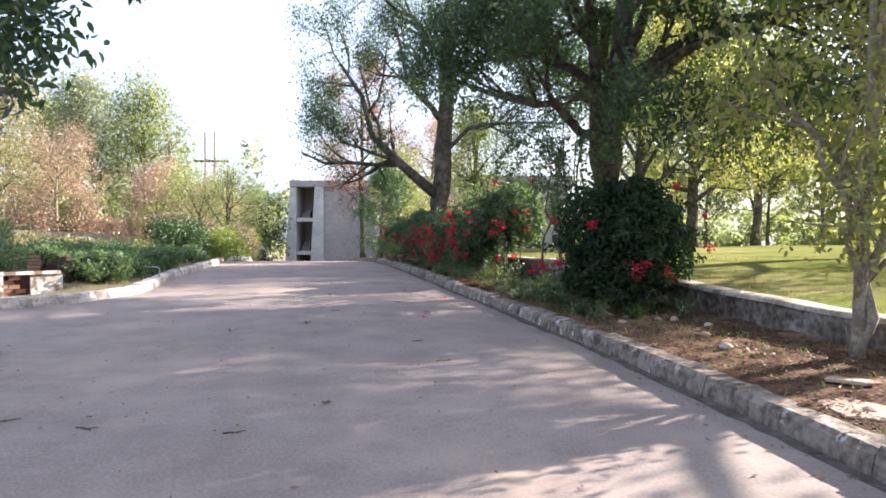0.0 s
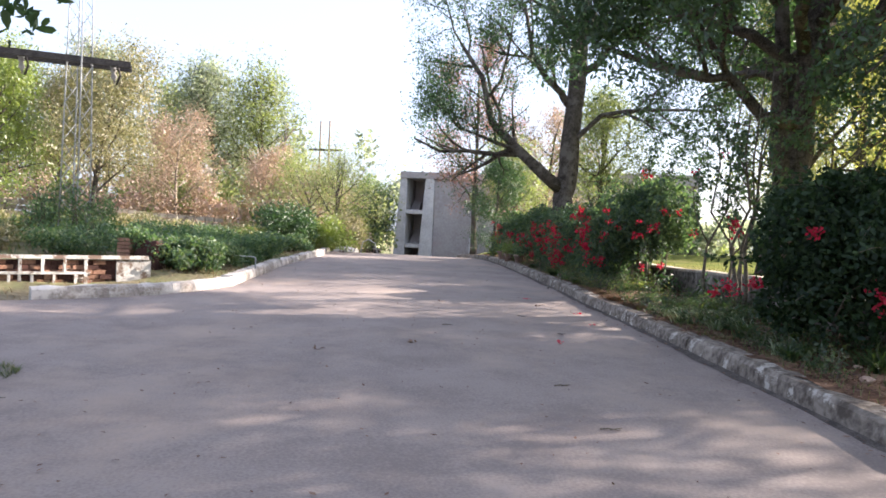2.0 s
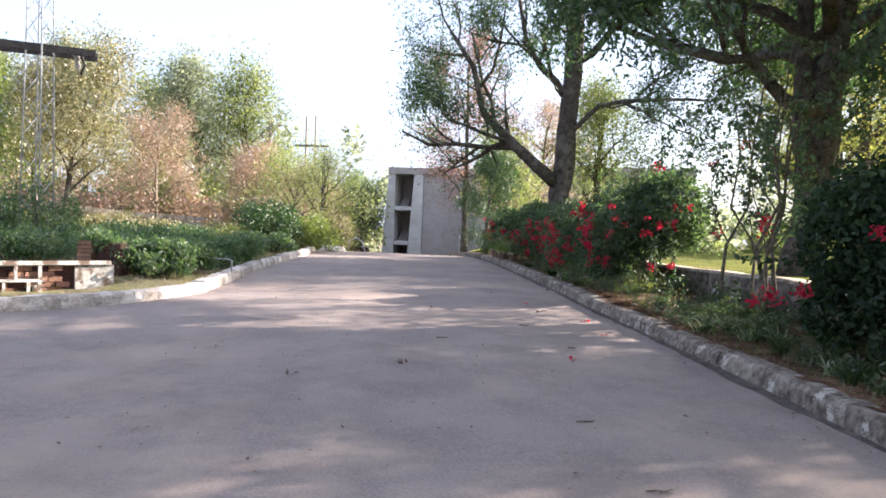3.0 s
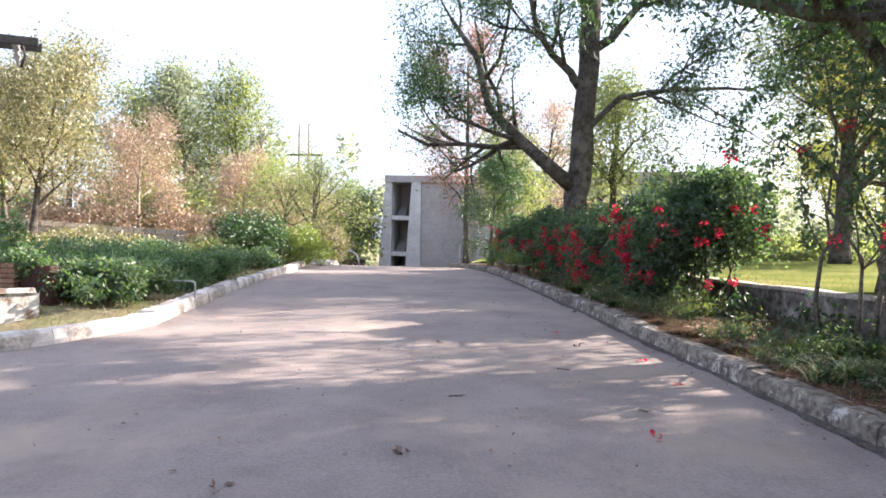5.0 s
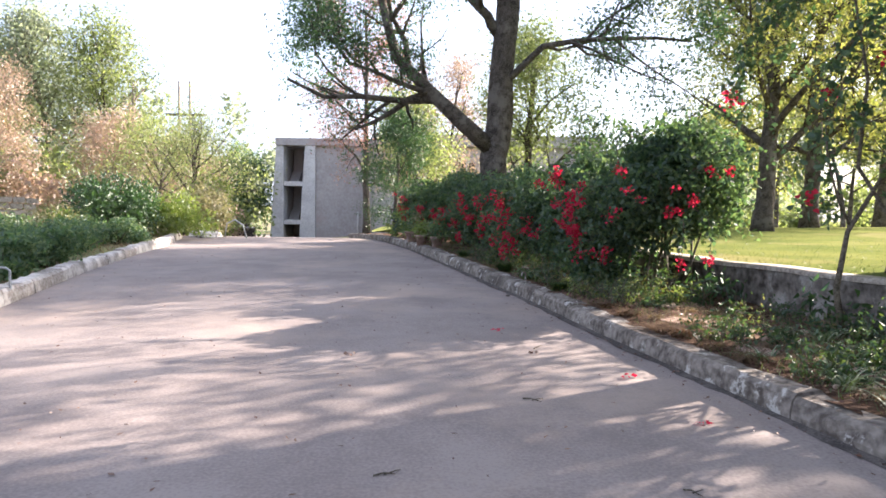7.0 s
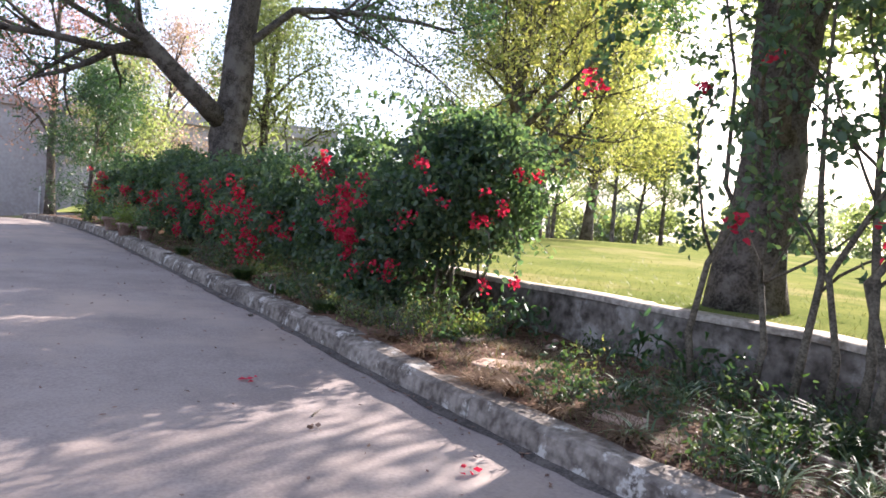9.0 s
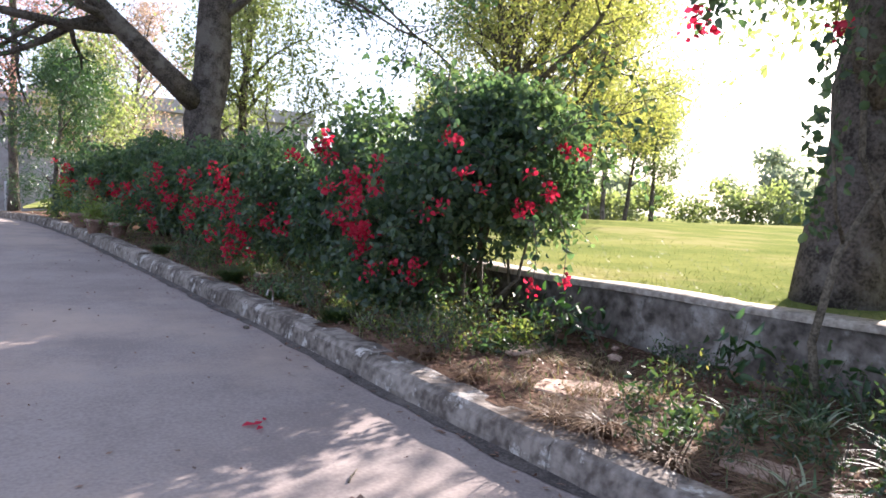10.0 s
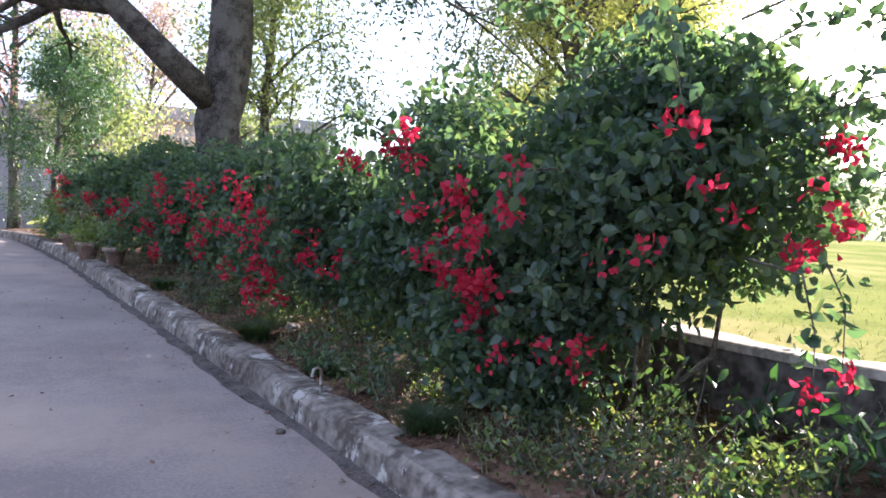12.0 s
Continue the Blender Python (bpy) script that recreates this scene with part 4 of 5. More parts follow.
# this bush takes the leaf colour that is darkened for shade
climber("dense shaded bougainvillea bush with a few red bracts by the wall", 2.85, 10.95, 1.1, 1.1, 0.25, 2.75, 207, 19000, 0.08, [
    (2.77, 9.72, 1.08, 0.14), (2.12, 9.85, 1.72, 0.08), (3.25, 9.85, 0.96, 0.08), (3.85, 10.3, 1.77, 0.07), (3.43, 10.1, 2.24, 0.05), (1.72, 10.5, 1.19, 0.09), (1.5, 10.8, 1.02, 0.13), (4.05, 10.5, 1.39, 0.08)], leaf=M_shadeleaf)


def wall_stems(label, bases, seed, n_leaves, size, blooms, hanging):
    """A climber of bare crooked stems against the wall, leafy only high up, hanging in sprays."""
    r = np.random.default_rng(seed)
    x, y = bases[0]
    base = thing("flowering_bush", label, "bush", (x, y, ground_z(x, y)), "flowering climbers at the wall")
    sprays = []
    for bx, by in bases:
        z0 = ground_z(bx, by)
        a = r.uniform(0, 2 * math.pi)
        top = np.array([bx + 0.55 * math.cos(a) - 0.1, by + 0.55 * math.sin(a), r.uniform(3.4, 5.0)])
        path = np.array([(bx, by, z0 - 0.05), (bx + r.normal() * 0.05, by + r.normal() * 0.05, z0 + 0.45), (bx + r.normal() * 0.09, by + r.normal() * 0.12, z0 + 1.0), (bx * 0.7 + top[0] * 0.3 + r.normal() * 0.1, by * 0.7 + top[1] * 0.3 + r.normal() * 0.1, z0 + 1.6), (bx * 0.4 + top[0] * 0.6, by * 0.4 + top[1] * 0.6, 2.9), top])
        g = r.uniform(0.03, 0.045)
        tube_part("stem", path, np.linspace(g, 0.009, 6), M_stem, base, 7, 0.08)
        for k in range(3):
            p, d = along(path, r.uniform(0.35, 0.8))
            b2 = r.uniform(0, 2 * math.pi)
            side = wander(p, (math.cos(b2) * 0.7, math.sin(b2) * 0.7, 1.0), r.uniform(0.7, 1.5), 6, r, 0.25, -0.03)
            tube_part("side_stem", side, np.linspace(0.014, 0.004, 7), M_stem, base, 5)
            sprays.append(side)
        for k in range(4):
            p, d = along(path, r.uniform(0.6, 1.0))
            b2 = r.uniform(0, 2 * math.pi)
            sprays.append(wander(p, (math.cos(b2), math.sin(b2), 0.5), r.uniform(0.6, 1.3), 6, r, 0.25, -0.2))
    for way in hanging:
        way = np.array(way)
        path = np.array([[np.interp(t, np.linspace(0, 1, len(way)), way[:, i]) for i in range(3)] for t in np.linspace(0, 1, 9)])
        sprays += [path, path, path]
    v, f = [], []
    for p in sprays:
        tube_into(v, f, p, np.linspace(0.006, 0.002, len(p)), 3)
    tagged(mesh_object("cane", v, f, M_stem, base), kind="stuff")
    pts = np.array([along(sprays[i], t)[0] for i, t in zip(r.integers(0, len(sprays), n_leaves), r.uniform(0.3, 1, n_leaves))])
    pts += r.normal(size=pts.shape) * 0.05
    tagged(quads_object("leaves", broad_leaves(pts, size, 0.66, 0.7, r), M_boug, base), kind="stuff")
    for bx, by, bz, br in blooms:
        bloom(base, np.array([bx, by, bz]), br, r)
    return under(base)


wall_stems("tall bougainvillea of bare crooked stems against the garden wall", [(2.2, 14.9), (2.45, 14.6), (2.5, 14.3), (2.55, 14.05), (2.5, 13.8), (2.3, 13.6)], 208, 3000, 0.075,
           [(1.08, 13.65, 1.74, 0.07), (1.13, 15.0, 2.69, 0.08), (1.93, 14.8, 2.79, 0.07), (2.35, 14.6, 3.04, 0.06), (2.28, 13.6, 1.87, 0.05), (2.3, 13.55, 1.72, 0.05), (1.55, 13.0, 1.74, 0.06), (2.0, 12.5, 1.84, 0.08)],
           [[(2.3, 14.3, 3.5), (1.7, 13.9, 3.2), (1.2, 13.7, 2.6), (1.08, 13.65, 1.75)], [(2.2, 14.7, 3.6), (1.6, 14.9, 3.6), (1.2, 15.0, 3.2), (1.13, 15.0, 2.7)], [(2.5, 14.1, 3.4), (2.4, 13.8, 3.3), (2.3, 13.6, 2.7), (2.28, 13.58, 1.8)],
            [(2.3, 14.8, 3.3), (2.0, 14.85, 3.1), (1.95, 14.9, 2.4), (2.0, 14.9, 1.6)], [(2.5, 13.9, 3.6), (2.2, 13.2, 3.2), (2.05, 12.7, 2.6), (2.0, 12.5, 1.9)], [(2.5, 14.0, 3.6), (2.7, 13.5, 3.5), (2.65, 13.3, 2.8), (2.6, 13.2, 2.0)]])


def shrub(label, x, y, rx, ry, h, seed, leaf, n, size, category="shrub", group="", name="shrub", width=0.5):
    r = np.random.default_rng(seed)
    z0 = ground_z(x, y)
    base = thing(name, label, category, (x, y, z0), group)
    tips = []
    v, f = [], []
    for k in range(9):
        a = r.uniform(0, 2 * math.pi)
        path = wander((x + r.normal() * rx * 0.15, y + r.normal() * ry * 0.15, z0 - 0.03), (rx * math.cos(a), ry * math.sin(a), h * 1.2), h * r.uniform(0.6, 0.95), 5, r, 0.25)
        tube_into(v, f, path, np.linspace(0.018, 0.005, len(path)), 5)
    tagged(mesh_object("stem", v, f, M_stem, base, True), kind="stuff")
    lob = np.array([(x + r.normal() * rx * 0.42, y + r.normal() * ry * 0.42, z0 + h * r.uniform(0.2, 0.72)) for _ in range(12)])
    pts = lob[r.integers(0, 12, n)] + unit(r.normal(size=(n, 3))) * (rx * 0.5, ry * 0.5, h * 0.3) * r.uniform(0.3, 1.05, (n, 1))
    pts[:, 2] = np.maximum(pts[:, 2], z0 + 0.04)
    tagged(quads_object("leaves", broad_leaves(pts, size, width, 0.05, r), leaf, base), kind="stuff")
    return under(base)


# hedge and shrubs on the left bank
for i, (x, y, rx, ry, h) in enumerate([(-8.6, 16.6, 0.8, 0.8, 0.9), (-9.6, 17.6, 1.0, 0.9, 1.05), (-9.0, 18.8, 0.9, 0.9, 1.0), (-10.4, 19.4, 1.1, 1.0, 1.15), (-9.5, 20.6, 0.9, 1.0, 1.0), (-10.9, 21.6, 1.1, 1.1, 1.1), (-9.9, 22.8, 0.9, 1.1, 0.95), (-11.6, 24.0, 1.2, 1.2, 1.1), (-10.4, 25.4, 0.9, 1.2, 0.8), (-11.4, 17.0, 1.1, 1.0, 1.1), (-13.0, 20.5, 1.2, 1.2, 1.0)] + [(-8.0, 16.35, 0.6, 0.6, 0.95), (-8.2, 17.5, 0.65, 0.7, 1.0), (-8.55, 19.6, 0.7, 0.8, 1.05), (-8.9, 21.4, 0.7, 0.9, 1.0), (-9.4, 23.6, 0.7, 1.0, 0.95), (-9.8, 26.6, 0.7, 1.2, 0.9), (-9.0, 16.1, 0.6, 0.5, 1.1)]):
    shrub("leafy green shrub in the roadside hedge", x, y, rx, ry, h * 0.82, 300 + i, M_hedge, 2800, 0.10, "shrub", "roadside hedge")
for i, (x, y, h) in enumerate([(-12.5, 18.7, 1.9), (-13.5, 18.8, 2.1), (-12.9, 19.7, 1.6), (-14.3, 19.4, 1.5), (-11.8, 18.2, 1.2)]):
    shrub("feathery dark green sapling at the foot of the pylon", x, y, 0.5, 0.5, h, 370 + i, M_hedge, 520, 0.15, "sapling", "saplings round the pylon", name="sapling", width=0.28)
shrub("rounded dark green bush at the end of the hedge", -11.4, 30.0, 1.3, 1.2, 2.0, 320, M_darkgreen, 6500, 0.12, "bush", name="round_bush")
shrub("rounded lime green bush at the end of the hedge", -10.4, 32.0, 1.3, 1.2, 1.8, 321, M_lime, 5000, 0.12, "bush", name="round_bush")
shrub("dry yellowish bush beside the crest of the road", -10.6, 36.0, 1.0, 1.4, 2.4, 322, M_cream, 4000, 0.14, "bush", name="round_bush")
shrub("dry yellowish bush beside the crest of the road", -11.6, 38.6, 1.1, 1.2, 3.0, 323, M_lime, 4000, 0.16, "bush", name="round_bush")
for i, (x, y, s) in enumerate([(-14.5, 25, 0.8), (-16, 22, 0.9), (-15.5, 28, 1.0), (-18, 26, 1.0), (-13.4, 16.8, 0.8), (-15, 18.8, 0.9), (-19, 31, 1.1), (-14, 33, 1.0), (-16, 36, 1.2), (-20, 21, 1.0), (-22, 25, 1.0)]):
    shrub("low yellow-green weeds on the sunny bank", x, y, s * 1.5, s * 1.5, s * 0.8, 340 + i, M_weed if i % 2 else M_cream, 2000, 0.13, "weeds", "weeds on the bank", name="weed_clump")
# far end of the right-hand bed
shrub("pale dry garden plant at the end of the bed", -1.75, 29.4, 0.5, 0.7, 1.0, 361, M_cream, 1800, 0.1, "shrub", "plants at the end of the bed")
shrub("pale dry garden plant at the end of the bed", -2.3, 31.2, 0.6, 0.8, 1.1, 362, M_lime, 2000, 0.1, "shrub", "plants at the end of the bed")
shrub("green garden plant at the end of the bed", -1.9, 33.4, 0.8, 0.8, 1.3, 363, M_hedge, 2200, 0.1, "shrub", "plants at the end of the bed")

# ---- buildings beyond the crest ----


def slab_box(name, lo, hi, material, parent):
    return box_part(name, lo, hi, material, parent, 0.02)


def slab_leaning(name, lo, hi, out, material, parent):
    """An upright slab whose left edge runs out towards the foot."""
    ob = box_part(name, lo, hi, material, parent, 0.02)
    for v in ob.data.vertices:
        if v.co.x < (lo[0] + hi[0]) / 2:
            v.co.x += out * (hi[2] - v.co.z) / (hi[2] - lo[2])
    return ob


TWX, TWY = -14.4, 66.0
tower = thing("stair_tower", "grey concrete stair tower, three open storeys, weathered", "tower", (TWX, TWY, -1.9))
slab_box("roof_slab", (TWX - 0.15, TWY - 0.3, 6.55), (TWX + 8.2, TWY + 4.3, 7.15), M_concrete, tower)
slab_leaning("fin", (TWX - 0.1, TWY - 0.2, -1.9), (TWX + 0.5, TWY + 4.2, 6.55), -0.55, M_concrete_light, tower)
slab_leaning("column", (TWX + 2.25, TWY - 0.25, -1.9), (TWX + 3.1, TWY + 0.6, 6.55), -0.5, M_concrete_light, tower)
slab_box("rear_wall", (TWX + 0.55, TWY + 3.6, -1.9), (TWX + 2.4, TWY + 4.2, 6.55), M_concrete, tower)
slab_box("side_wall", (TWX + 2.35, TWY + 0.6, -1.9), (TWX + 2.75, TWY + 4.2, 6.55), M_concrete, tower)
slab_box("blank_wall", (TWX + 3.1, TWY - 0.05, -1.9), (TWX + 8.0, TWY + 4.2, 6.55), M_concrete, tower)
for z in (0.35, 3.5):
    slab_box("landing", (TWX + 0.55, TWY - 0.22, z - 0.25), (TWX + 2.35, TWY + 3.6, z + 0.12), M_concrete_light, tower)
for z in (-1.9, 0.5, 3.65):
    slab_box("opening", (TWX + 1.45, TWY + 3.5, z + 0.05), (TWX + 2.3, TWY + 3.598, z + 2.5), M_dark, tower)
    for k in range(5):
        box_part("step", (TWX + 0.6, TWY + 1.6 + 0.28 * k, z), (TWX + 1.4, TWY + 1.88 + 0.28 * k, z + 0.17 * (k + 1)), M_concrete, tower, 0.0)
tube_part("downpipe", [(TWX + 6.6, TWY - 0.15, -1.9), (TWX + 6.6, TWY - 0.15, 1.2)], 0.07, M_concrete_light, tower, 6)
under(tower)

block = thing("long_building", "long flat-roofed grey concrete building behind the trees", "building", (5, 63, -1.9))
slab_box("wall", (-6.2, 63, -1.9), (11.4, 71, 6.4), M_concrete, block)
slab_box("roof", (-6.4, 62.6, 6.4), (11.8, 71.4, 7.3), M_concrete, block)
for x in np.arange(-4.5, 10.5, 2.4):
    for z in (0.6, 3.8):
        w = slab_box("window", (x, 62.94, z), (x + 1.3, 63.06, z + 1.4), M_dark, block)
        slab_box("window_frame", (x + 0.6, 62.91, z), (x + 0.7, 62.95, z + 1.4), M_concrete_light, w)
under(block)

hut = thing("low_wall", "low dark boundary wall beside the tower", "wall", (-17.5, 60, -1.6))
slab_box("wall", (-21, 60, -1.8), (-14.8, 60.4, -0.1), M_dark, hut)
slab_box("coping", (-21.1, 59.95, -0.1), (-14.7, 60.45, 0.02), M_concrete, hut)
under(hut)

# ---- pylon and far pole ----
PX, PY = -12.95, 19.1
pz = ground_z(PX, PY)
pylon = thing("lattice_pylon", "slim galvanised lattice pylon with a dark crossarm", "pylon", (PX, PY, pz))


def half_width(z):
    return 0.27 - 0.012 * (z - pz)


TOP = pz + 10.5
corner = [(-1, -1), (1, -1), (1, 1), (-1, 1)]
for cx, cy in corner:
    tube_part("leg", [(PX + cx * half_width(z), PY + cy * half_width(z), z) for z in (pz - 0.1, TOP)], 0.02, M_metal, pylon, 5)
zz = pz + 0.25
flip = 0
while zz < TOP - 0.5:
    for k in range(4):
        a, b = corner[k], corner[(k + 1) % 4]
        if flip:
            a, b = b, a
        tube_part("brace", [(PX + a[0] * half_width(zz), PY + a[1] * half_width(zz), zz), (PX + b[0] * half_width(zz + 0.5), PY + b[1] * half_width(zz + 0.5), zz + 0.5)], 0.011, M_metal, pylon, 4)
    flip = 1 - flip
    zz += 0.5
AD = np.array([0.86, 0.5, 0.0])
AZ = 5.62
for off in (-0.2, 0.2):
    c = np.array([PX, PY, AZ]) + np.array([-0.5, 0.86, 0]) * off * 1.25
    p, q = c - AD * 2.7, c + AD * 1.25
    v, f = [], []
    for s0, s1 in ((p, q),):
        n = np.array([-0.5, 0.86, 0]) * 0.045
        b = len(v)
        for z in (-0.085, 0.085):
            v += [s0 - n + (0, 0, z), s1 - n + (0, 0, z), s1 + n + (0, 0, z), s0 + n + (0, 0, z)]
        f += [(b, b + 3, b + 2, b + 1), (b + 4, b + 5, b + 6, b + 7), (b, b + 1, b + 5, b + 4), (b + 1, b + 2, b + 6, b + 5), (b + 2, b + 3, b + 7, b + 6), (b + 3, b, b + 4, b + 7)]
    arm = mesh_object("crossarm", v, f, M_dark, pylon)
for s in (-2.4, -1.35, 0.8):
    c = np.array([PX, PY, AZ]) + AD * s
    tube_part("insulator", [c + (0, 0, -0.04), c + (0.02, 0, -0.16), c + (0.02, 0, -0.2), c + (0.04, 0, -0.33), c + (0.04, 0, -0.37), c + (0.06, 0, -0.5)], [0.03, 0.085, 0.04, 0.085, 0.04, 0.02], M_porcelain, arm, 9)
    tube_part("clamp", [c + (0, 0, 0.12), c + (0, 0, -0.08)], 0.08, M_metal, arm, 6)
    tube_part("jumper", [c + (0.15, 0, -0.05), c + (0.22, 0, -0.28), c + (0.12, 0, -0.52)], 0.03, M_dark, arm, 5)
under(pylon)

fx_, fy_ = -25.0, 74.0
pole = thing("power_pole", "distant power pole with a short crossarm", "pole", (fx_, fy_, ground_z(fx_, fy_)))
tube_part("mast", [(fx_ - 0.3, fy_, ground_z(fx_, fy_) - 0.2), (fx_ - 0.3, fy_, 13.0)], [0.16, 0.1], M_bark_pale, pole, 7)
tube_part("mast", [(fx_ + 0.7, fy_, ground_z(fx_, fy_) - 0.2), (fx_ + 0.7, fy_, 13.0)], [0.16, 0.1], M_bark_pale, pole, 7)
tube_part("crossarm", [(fx_ - 1.5, fy_ - 0.1, 9.9), (fx_ + 2.2, fy_ - 0.1, 9.9)], 0.12, M_bark, pole, 6)
under(pole)

# ---- low walls across the road ----
bank_wall = thing("wall_bank", "pale stone wall along the wooded bank", "wall", kind="structure")
rb = np.random.default_rng(14)
for k in range(46):
    t0, t1 = k / 46, (k + 1) / 46
    for course in range(4):
        p = np.array([-36 + 18 * (t0 + (0.3 / 46 if course % 2 else 0)), 25.5 + 12 * t0])
        z = ground_z(p[0], p[1]) - 0.1 + course * 0.26
        q = p + np.array([18 / 46 - 0.03, 12 / 46 - 0.02])
        v = []
        for zz_ in (z, z + 0.22 + rb.uniform(-0.01, 0.01)):
            for w in ((p, -0.15), (q, -0.15), (q, 0.15), (p, 0.15)):
                v.append((w[0][0] - 0.55 * w[1] + rb.uniform(-0.01, 0.01), w[0][1] + 0.83 * w[1], zz_))
        mesh_object("stone", v, [(0, 3, 2, 1), (4, 5, 6, 7), (0, 1, 5, 4), (1, 2, 6, 5), (2, 3, 7, 6), (3, 0, 4, 7)], M_coping, bank_wall)

W0, W1 = np.array([-8.4, 15.3]), np.array([-13.4, 9.9])
WD = (W1 - W0) / np.linalg.norm(W1 - W0)
WN = np.array([WD[1], -WD[0]])
if WN @ (np.array([0, 0]) - W0) < 0:
    WN = -WN
WLEN = float(np.linalg.norm(W1 - W0))
jali = thing("wall_lattice", "broken roadside wall of brick with a whitewashed lattice", "wall", kind="structure")


def wall_block(name, a0, a1, d0, d1, z0, z1, material, parent, jitter=0.0):
    """A block along the roadside wall: a0 to a1 along it, d0 to d1 towards the road."""
    v = []
    for z in (z0, z1):
        for a, d in ((a0, d0), (a1, d0), (a1, d1), (a0, d1)):
            p = W0 + WD * a + WN * d
            j = rb.normal(size=3) * jitter
            v.append((p[0] + j[0], p[1] + j[1], z + j[2]))
    return mesh_object(name, v, [(0, 3, 2, 1), (4, 5, 6, 7), (0, 1, 5, 4), (1, 2, 6, 5), (2, 3, 7, 6), (3, 0, 4, 7)], material, parent)


BZ = -0.02
for course in range(8):
    z = BZ + course * 0.092
    a = -0.12 * (course % 2)
    while a < WLEN:
        if a > 0.6 and not (rb.uniform() < 0.1 and course > 4):
            wall_block("brick", a, a + 0.215, -0.2, -0.02 + rb.uniform(-0.035, 0.02), z, z + 0.078, M_brick if rb.uniform() < 0.6 else M_rust, jali, 0.004)
        a += 0.235
wall_block("mortar_core", 0.6, WLEN, -0.19, -0.075, BZ, BZ + 0.72, M_rust, jali)
wall_block("coping", 0.05, WLEN, -0.24, 0.05, 0.73, 0.79, M_white, jali, 0.006)
wall_block("panel", 0.0, 0.62, -0.22, 0.02, BZ, 0.73, M_white, jali, 0.008)
for a0, a1 in ((1.1, 2.9), (2.95, 4.6), (4.65, 6.4)):
    wall_block("rail", a0, a1, 0.0, 0.05, 0.44, 0.49, M_white, jali, 0.004)
for i, a in enumerate(np.arange(1.15, 6.4, 0.36)):
    wall_block("post", a, a + 0.05, 0.002, 0.045, 0.02 if i % 3 == 0 else 0.49, 0.73, M_white, jali, 0.004)
    wall_block("post", a + 0.17, a + 0.215, 0.002, 0.045, 0.12, 0.44, M_white, jali, 0.004)

pillar = thing("brick_pillar", "short broken brick pillar with a dark rotted box beside it", "pillar", (-9.2, 15.85, ground_z(-9.2, 15.85)))
for c in range(9):
    box_part("brick", (-9.36 + rb.uniform(-0.01, 0.01), 15.62, 0.44 + c * 0.078), (-9.06 + rb.uniform(-0.02, 0.02), 15.92, 0.44 + c * 0.078 + 0.068), M_brick, pillar, 0.006)
box_part("dark_block", (-9.03, 15.7, 0.45), (-8.5, 16.05, 1.1), M_rust, pillar, 0.03)
under(pillar)

# bent pipe rail by the left kerb
rail = thing("pipe_rail", "low bent steel pipe rail beside the kerb", "rail", (-7.35, 17.9, ground_z(-7.6, 17.9)))
tube_part("pipe", [(-7.32, 17.9, 0.3), (-7.32, 17.9, 0.74), (-7.36, 17.88, 0.775), (-7.42, 17.86, 0.78), (-8.6, 17.5, 0.80)], 0.017, M_metal, rail, 8)
tube_part("post", [(-8.58, 17.5, 0.35), (-8.58, 17.5, 0.80)], 0.015, M_metal, rail, 8)
under(rail)
arch = thing("hoop", "thin bent metal hoop at the crest of the road", "hoop", (-8.9, 34.5, 0.4))
tube_part("pipe", [(-9.4, 34.5, 0.35), (-9.3, 34.5, 0.95), (-9.0, 34.5, 1.1), (-8.7, 34.5, 0.9), (-8.55, 34.5, 0.35)], 0.03, M_metal, arch, 6)
under(arch)

# ---- pots, stones and pegs by the kerb ----


def pot(label, x, y, rad, h, leaf, seed):
    z = float(road_z(y)) + 0.19
    ob = thing("flower_pot", label, "pot", (x, y, z), "pots along the kerb")
    tube_part("bowl", [(x, y, z - 0.02), (x, y, z), (x, y, z + h * 0.8), (x, y, z + h * 0.82), (x, y, z + h), (x, y, z + h * 0.99), (x, y, z + h * 0.86)], [rad * 0.6, rad * 0.66, rad * 0.95, rad * 1.1, rad * 1.12, rad * 0.95, rad * 0.9], M_clay, ob, 16)
    r = np.random.default_rng(seed)
    pts = np.array([x, y, z + h + 0.16]) + r.normal(size=(420, 3)) * (rad * 0.75, rad * 0.75, 0.13)
    tagged(quads_object("plant", leaves(pts, 0.07, 0.5, -0.4, r), leaf, ob), kind="stuff")
    return under(ob)


pot("terracotta flower pot with a small green plant", float(right_x(27.2)) + 0.14, 27.2, 0.17, 0.27, M_lime, 1)
pot("dark terracotta flower pot with a leafy plant", float(right_x(28.6)) + 0.16, 28.6, 0.2, 0.3, M_hedge, 2)
pot("terracotta flower pot with a small green plant", float(right_x(26.3)) + 0.36, 26.3, 0.16, 0.27, M_hedge, 3)


